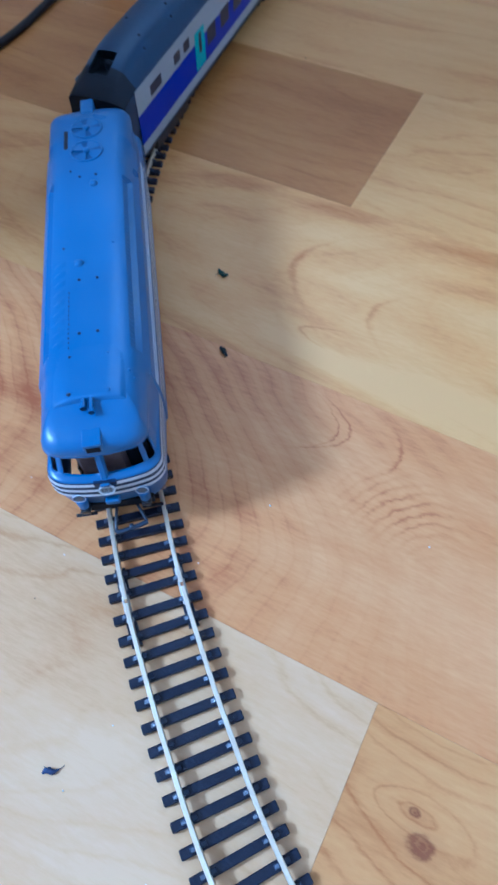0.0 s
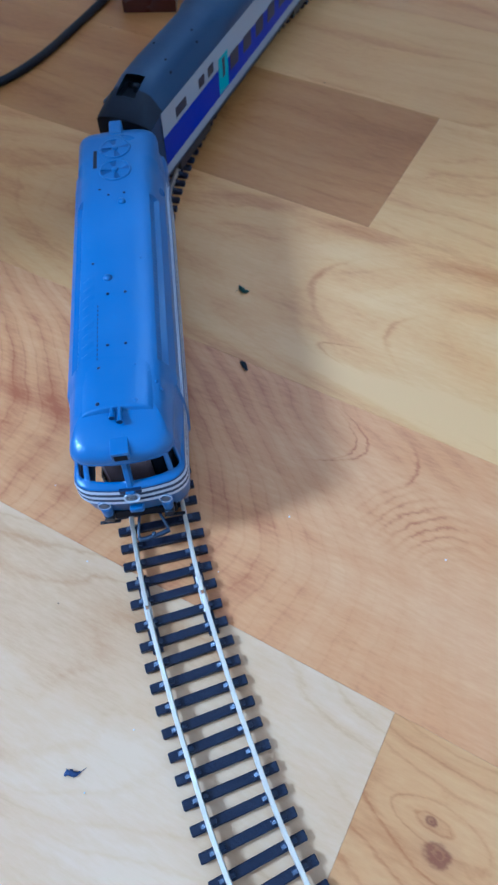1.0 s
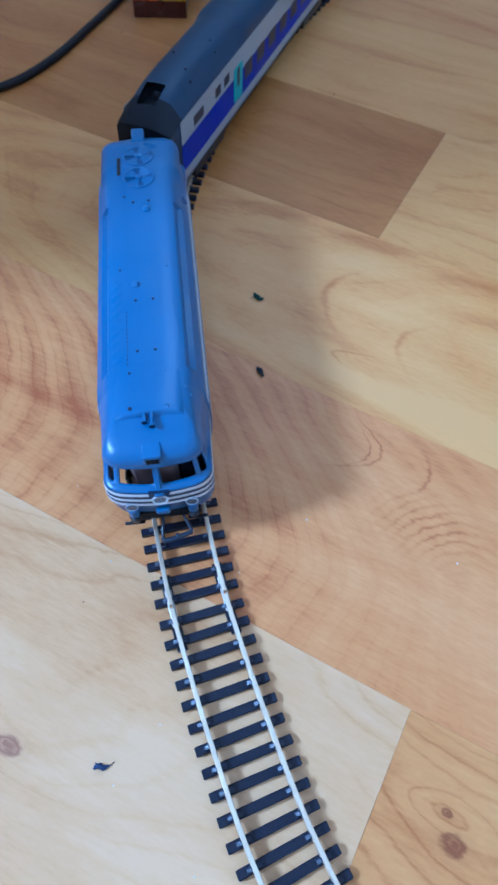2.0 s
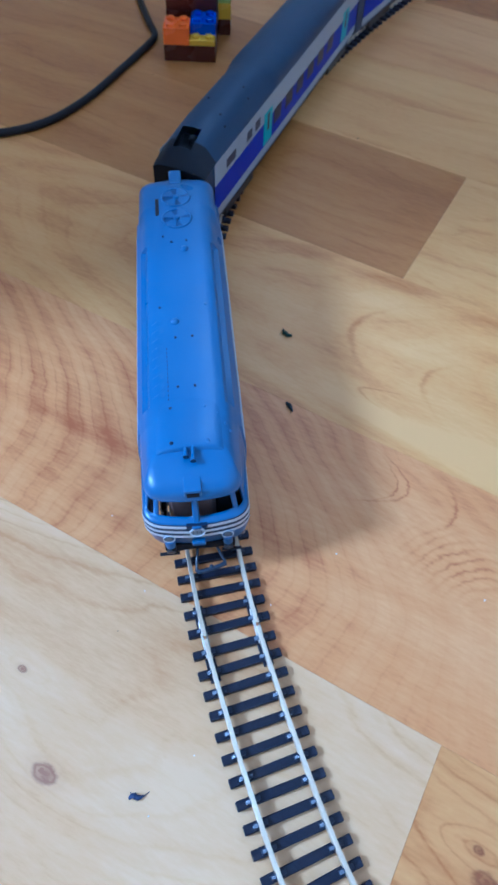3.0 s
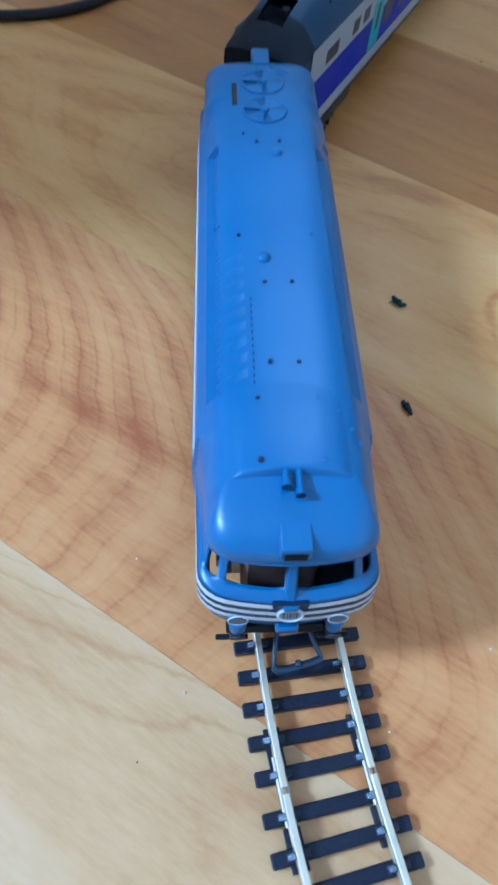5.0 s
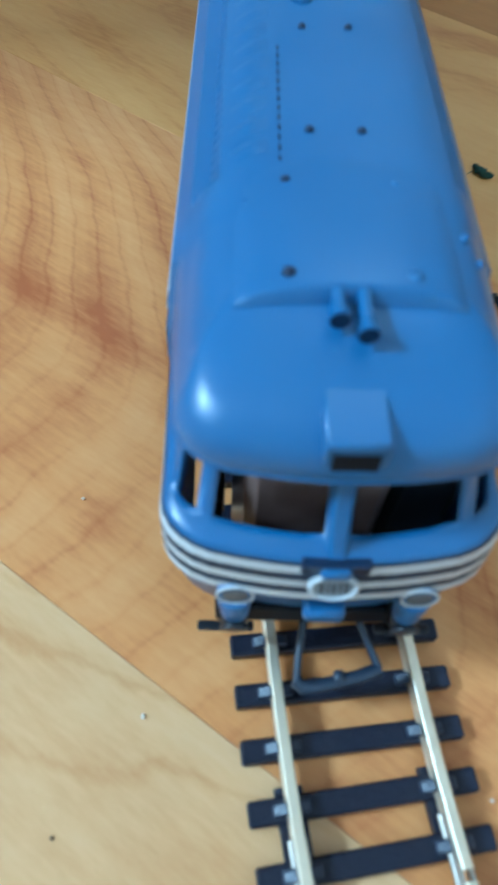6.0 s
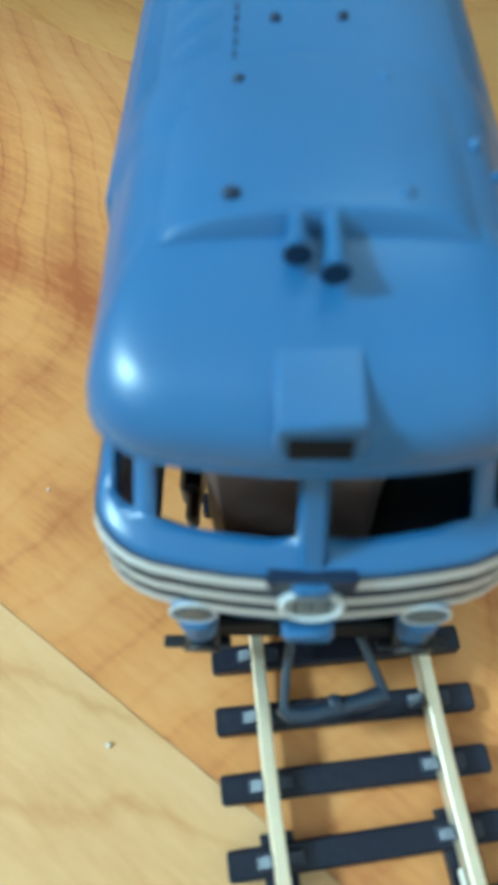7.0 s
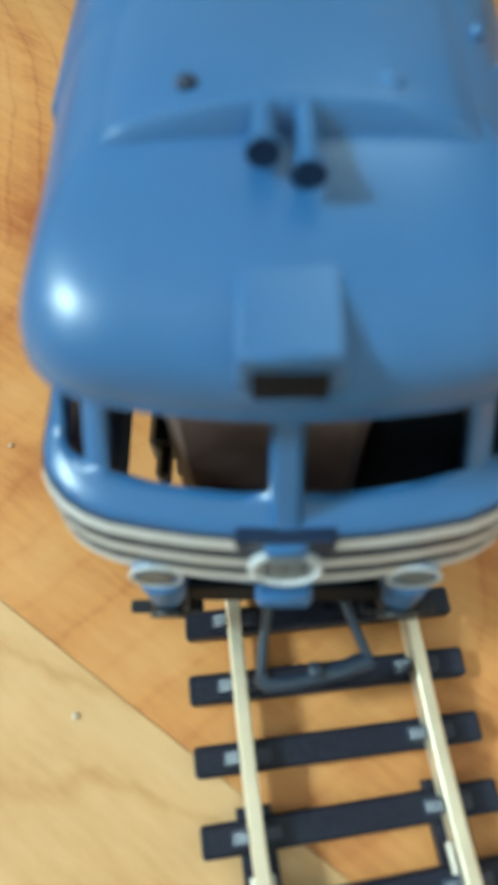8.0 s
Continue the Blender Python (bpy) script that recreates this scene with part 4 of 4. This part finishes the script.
def carriage(at, label):
    c = thing("toy_carriage", at, label, "toy carriage", "carriages of the train")
    bm = bmesh.new()
    rows = []
    for y, sx, dz, q in ((-0.55, 0.93, 0.95, 0), (-0.40, 0.955, 0.78, 0), (0.0, 0.965, 0.50, 0), (0.12, 0.97, 0.42, 0), (0.5, 0.985, 0.26, 0), (1.2, 1.0, 0.08, 0), (2.2, 1.0, 0.0, 0), (6.4, 1.0, 0.0, 0), (6.9, 1.0, 0.0, 0.06), (7.25, 1.0, 0.0, 0.4), (7.6, 1.0, 0.0, 0.88),
                         (8.0, 1.0, 0.0, 1), (COACH_LONG - 1.2, 1.0, 0.04, 1), (COACH_LONG - 0.15, 0.98, 0.25, 1), (COACH_LONG, 0.93, 0.42, 1)):
        top = [(a[0] + (b[0] - a[0]) * q, a[1] + (b[1] - a[1]) * q) for a, b in zip(ROOF, ROOF_FULL)]
        sect = [(-1.28, 0.92), (-1.36, 1.05), (-1.36, 3.72)] + [(-x, z) for x, z in top[1:]] + [(x, z) for x, z in top[-2::-1]] + [(1.36, 1.05), (1.28, 0.92)]
        rows.append([bm.verts.new((x * sx * K, y * K, up(z - dz * max(0.0, (z - 3.3) / 1.3)) * K)) for x, z in sect])
    n = len(sect)
    for i, (a, b) in enumerate(zip(rows, rows[1:])):
        for j in range(n):
            mid = (a[j].co.x + a[(j + 1) % n].co.x) / 2 / K
            if i in (3, 4) and -0.6 < mid < 0.3 and a[j].co.z > 0.03:
                continue  # opening of the roof well
            bm.faces.new((a[j], a[(j + 1) % n], b[(j + 1) % n], b[j]))
    bm.faces.new(rows[0])
    bm.faces.new(rows[-1][::-1])
    well = bmesh.new()
    add_box(well, -0.64, 0.32, 0.10, 1.22, up(3.85), up(3.90))
    for x0, x1, y0, y1 in ((-0.64, -0.60, 0.10, 1.22), (0.28, 0.32, 0.10, 1.22), (-0.60, 0.28, 0.10, 0.13), (-0.60, 0.28, 1.19, 1.22)):
        add_box(well, x0, x1, y0, y1, up(3.90), up(4.12))
    part("roof_well", well, BLACK, c, "dark recess in the roof end")
    cap = bmesh.new()
    ends = [[cap.verts.new((v.co.x * 1.006, v.co.y - 0.0002, v.co.z + 0.00012)) for v in r if v.co.z > 0.02] for r in rows[:5]]
    for i, (a, b) in enumerate(zip(ends, ends[1:])):
        for j in range(len(a) - 1):
            if i == 3 and -0.6 < (a[j].co.x + a[j + 1].co.x) / 2 / K < 0.3 and a[j].co.z > 0.03:
                continue
            cap.faces.new((a[j], a[j + 1], b[j + 1], b[j]))
    part("roof_end", cap, ROOFEND, c, "dark moulded roof end", smooth=35)
    part("body", bm, ROOFGREY, c, "blue-grey moulded body and roof", smooth=35)
    for sx in (-1, 1):
        w = sx * COACH_W
        part("sill_band", box(w, w + sx * 0.012, 0.25, COACH_LONG - 0.25, up(1.16), up(1.56)), SILVER, c, "pale silver band along the sill")
        part("blue_band", box(w, w + sx * 0.012, 0.25, COACH_LONG - 0.25, up(1.56), up(2.72)), DEEPBLUE, c, "deep blue band")
        part("upper_band", box(w, w + sx * 0.012, 0.25, COACH_LONG - 0.25, up(2.72), up(3.70)), SILVER, c, "pale silver-grey upper band")
        for ye in (6.0, COACH_LONG - 3.2):
            d = part("door", box(w + sx * 0.004, w + sx * 0.03, ye, ye + 1.05, up(1.62), up(3.12), 0.01), TURQ, c, "turquoise entrance door")
            part("door_window", box(w + sx * 0.03, w + sx * 0.038, ye + 0.4, ye + 0.68, up(2.20), up(3.0), 0.004), COACHGLASS, d)
        for y0, y1 in ((1.5, 2.55), (3.85, 4.45), (4.85, 5.45)):
            part("window", box(w + sx * 0.006, w + sx * 0.022, y0, y1, up(2.90), up(3.30), 0.005), COACHGLASS, c)
        y = 7.35
        while y < COACH_LONG - 4.6:
            part("window", box(w + sx * 0.006, w + sx * 0.022, y, y + 1.0, up(2.06), up(2.76), 0.005), COACHGLASS, c)
            y += 1.62
    # roof well, gangway ends, bogies
    part("well_fitting", box(-0.02, 0.22, 0.56, 0.84, up(4.10), up(4.40), 0.04), ENDGREY, c)
    for x, y in ((0.55, 2.6), (0.95, 2.2), (0.55, 5.2), (0.95, 4.8), (-0.5, 3.6)):
        bm = bmesh.new()
        add_dome(bm, 0.06, 0.05, cm(x, y, up(interp(abs(x), sorted(ROOF))[0])))
        part("rivet", bm, ENDGREY, c)
    for ye, sgn, drop in ((-0.55, -1, 0.95), (COACH_LONG, 1, 0.42)):
        bm = bmesh.new()
        ring = [[bm.verts.new((x * 0.935 * K, (ye + o) * K, (up(z - drop * max(0.0, (z - 3.3) / 1.3)) - 0.01) * K)) for x, z in sect] for o in (0.0, sgn * 0.05)]
        for j in range(n):
            bm.faces.new((ring[0][j], ring[0][(j + 1) % n], ring[1][(j + 1) % n], ring[1][j]))
        bm.faces.new(ring[0])
        bm.faces.new(ring[1][::-1])
        part("end_wall", bm, ENDGREY, c, "dark end wall")
        part("gangway", box(-0.62, 0.62, ye + sgn * 0.05, ye + sgn * 0.55, 1.3, up(3.1), 0.06), ENDGREY, c, "black gangway bellows, filling the gap so light stays out")
        part("coupling", box(-0.12, 0.12, ye + sgn * 0.05, ye + sgn * 0.8, 0.85, 1.05, 0.03), BLACK, c)
    part("underframe", box(-1.25, 1.25, 0.6, COACH_LONG - 0.6, 0.75, 1.10, 0.03), BLACK, c)
    for yb in (3.2, COACH_LONG - 3.2):
        bg = part("bogie", box(-0.6, 0.6, yb - 1.5, yb + 1.5, 0.7, 0.9, 0.05), BLACK, c)
        for sx in (-1, 1):
            part("side_frame", box(sx * 1.10, sx * 1.33, yb - 1.7, yb + 1.7, 0.52, 1.0, 0.05), BLACK, bg)
            for yy in (yb - 1.1, yb + 1.1):
                bm = bmesh.new()
                add_cyl(bm, 0.52, 0.52, 0.05, cm(sx * 0.76, yy, RAIL_TOP + 0.46, 0, 90, 0), 24)
                add_cyl(bm, 0.46, 0.46, 0.24, cm(sx * 0.88 - 0.12, yy, RAIL_TOP + 0.46, 0, 90, 0), 24)
                part("wheel", bm, STEEL, bg, "steel wheel", smooth=40)
    return c


first = carriage(cm(-6.19, 31.13, 0, 0, 0, -16.85), "blue-grey toy passenger carriage with silver and blue bands, behind the locomotive")
second = copy_thing(first, cm(0.35, 52.0, 0, 0, 0, -25.0))
tagged(second, "blue-grey toy passenger carriage with silver and blue bands, second in line")

# ---- building-brick toy, cable and crumbs on the floor ----
STUD, BRICK_H, PLATE_H = 0.8, 0.96, 0.32


def brick(nx, ny, h, material, parent, x, y, z, label=""):
    """A studded toy brick, nx by ny studs, with its corner at x, y, z."""
    bm = bmesh.new()
    add_box(bm, 0.01, nx * STUD - 0.01, 0.01, ny * STUD - 0.01, 0, h, 0.02)
    for i in range(nx):
        for j in range(ny):
            add_cyl(bm, 0.24, 0.24, 0.17, cm((i + 0.5) * STUD, (j + 0.5) * STUD, h), 16, 0.02)
    return part("brick", bm, material, parent, label, smooth=40, at=cm(x, y, z))


toy = thing("brick_toy", cm(-10.45, 47.5, 0, 0, 0, 5.5), "toy of brown, orange, blue, yellow and green bricks on the floor", "building bricks")
brick(4, 6, BRICK_H, BRICK_BROWN, toy, 0, 0, 0, "brown base brick")
brick(2, 2, BRICK_H, BRICK_ORANGE, toy, 0, 0, BRICK_H, "orange brick")
brick(2, 1, PLATE_H, BRICK_YELLOW, toy, 1.6, 0, BRICK_H, "yellow plate")
brick(2, 2, BRICK_H, BRICK_BLUE, toy, 1.6, 0.8, BRICK_H, "blue brick")
brick(4, 3, BRICK_H, BRICK_BROWN, toy, 0, 2.4, BRICK_H, "brown brick")
brick(4, 3, BRICK_H, BRICK_BROWN, toy, 0, 2.4, 2 * BRICK_H, "brown brick")
brick(2, 3, BRICK_H, BRICK_GREEN, toy, 1.6, 2.4, 3 * BRICK_H, "green brick")
brick(2, 3, BRICK_H, BRICK_TAN, toy, 0, 2.4, 3 * BRICK_H, "dull salmon brick")
brick(1, 2, BRICK_H, BRICK_YELLOW, toy, 3.22, 3.6, BRICK_H, "yellow brick")
brick(1, 2, BRICK_H, BRICK_LIME, toy, 3.22, 3.6, 2 * BRICK_H, "lime brick")
brick(1, 2, BRICK_H, BRICK_BROWN, toy, 3.22, 3.6, 0, "brown brick")
brick(1, 2, BRICK_H, BRICK_BLUE, toy, 3.22, 3.6, 3 * BRICK_H, "blue brick")

run = spline([(-130, -60, 0.22), (-80, -12, 0.22), (-45, -2, 0.22), (-30, 8, 0.22), (-27.8, 27, 0.22), (-23.6, 35.8, 0.22), (-18, 37.7, 0.22), (-15.6, 39.3, 0.22), (-14.0, 42, 0.22), (-12.9, 45.2, 0.22), (-11.75, 48.9, 0.24), (-11.6, 50.2, 0.24), (-12.3, 51.8, 0.24), (-13.6, 55, 0.22), (-15.4, 59.5, 0.22), (-20, 68, 0.22), (-30, 82, 0.22)], 0.5)
tagged(part("power_cable", tube(run, 0.22, sub=12), CABLE, smooth=60), "black rubber-sheathed cable lying in a bend on the floor", "cable")


def lint(name, x, y, pts, size, material, label, seed, hairs=2):
    """A small shred on the floor: a lumpy curled body with a few loose fibres."""
    r = random.Random(seed)
    line = spline([(a * size, b * size, w * size * 0.8) for a, b, w in pts], 0.03)
    wide = [(i / (len(pts) - 1), w) for i, (a, b, w) in enumerate(pts)]
    bm = bmesh.new()
    rows = []
    for i, p in enumerate(line):
        q = i / (len(line) - 1)
        w = interp(q, wide)[0] * size * (0.35 + 0.65 * math.sin(math.pi * (0.08 + 0.84 * q)) ** 0.5)
        ahead = (line[min(i + 1, len(line) - 1)] - line[max(i - 1, 0)]).normalized()
        side = ahead.cross(Vector((0, 0, 1))).normalized()
        row = []
        for k in range(10):
            a = 2 * math.pi * k / 10
            lump = 1 + 0.7 * noise.noise(Vector((i * 0.45, k * 0.9, seed)))
            row.append(bm.verts.new((p + (side * math.cos(a) + side.cross(ahead) * math.sin(a) * 0.8) * w * lump) * K))
        rows.append(row)
    for a, b in zip(rows, rows[1:]):
        for k in range(10):
            bm.faces.new((a[k], a[(k + 1) % 10], b[(k + 1) % 10], b[k]))
    bm.faces.new(rows[0][::-1])
    bm.faces.new(rows[-1])
    low = min(v.co.z for v in bm.verts)
    bmesh.ops.translate(bm, vec=(0, 0, -low), verts=bm.verts[:])
    body = tagged(part(name, bm, material, smooth=70, at=cm(x, y, 0)), label, "floor lint")
    for _ in range(hairs):
        a, b, w = r.choice(pts)
        h = r.uniform(0, 6.3)
        hair = [(a * size + math.cos(h) * q, b * size + math.sin(h + q) * q * 0.8, 0.012 + w * size * (1 - q / (0.6 * size)) * 0.8) for q in (0.0, 0.2 * size, 0.4 * size, 0.6 * size)]
        part("fibre", tube(hair, 0.010, sub=5), material, body)
    return body


lint("lint", -0.82, 25.2, ((-0.5, 0.55, 0.16), (-0.35, 0.1, 0.24), (0.1, -0.3, 0.26), (0.6, -0.2, 0.16)), 0.38, LINT_GREEN, "tiny dark green curled shred lying on the floor", 3, 1)
lint("lint", -0.39, 21.2, ((-0.4, 0.5, 0.18), (-0.1, 0.1, 0.28), (0.2, -0.35, 0.24), (0.45, -0.75, 0.12)), 0.35, LINT, "tiny black shred of lint lying on the floor", 5, 1)
lint("lint", -3.61, 6.62, ((-0.6, -0.2, 0.16), (-0.2, 0.1, 0.28), (0.3, 0.0, 0.24), (0.8, 0.25, 0.12)), 0.30, LINT_BLUE, "tiny blue-grey tuft of lint lying on the floor", 8, 3)
# x, y, radius, dark or pale
CRUMBS = ((1.78, 14.95, 0.03, 0), (6.88, 13.88, 0.03, 0), (-4.6, 12.75, 0.026, 0), (-5.19, 11.3, 0.018, 1), (-2.12, 7.91, 0.022, 0), (-0.33, 12.8, 0.02, 0),
          (-10.85, 45.7, 0.03, 1), (-3.15, 6.2, 0.022, 0), (-0.61, 4.31, 0.024, 0), (1.9, 40.83, 0.03, 1), (-6.34, 15.41, 0.02, 0))
for n, (x, y, size, dark) in enumerate(CRUMBS):
    bm = bmesh.new()
    bmesh.ops.create_icosphere(bm, subdivisions=2, radius=size * (1.0 if dark else 1.05) * K)
    for v in bm.verts:
        v.co *= 1 + 0.5 * noise.noise(v.co * 3000 + Vector((n, 0, 0)))
    low = min(v.co.z for v in bm.verts)
    bmesh.ops.translate(bm, vec=(0, 0, -low), verts=bm.verts[:])
    tagged(part("crumb", bm, LINT if dark else CRUMB, at=cm(x, y, 0)), "tiny dark speck lying on the wooden floor" if dark else "tiny pale crumb lying on the wooden floor", "crumb", "crumbs on the floor")
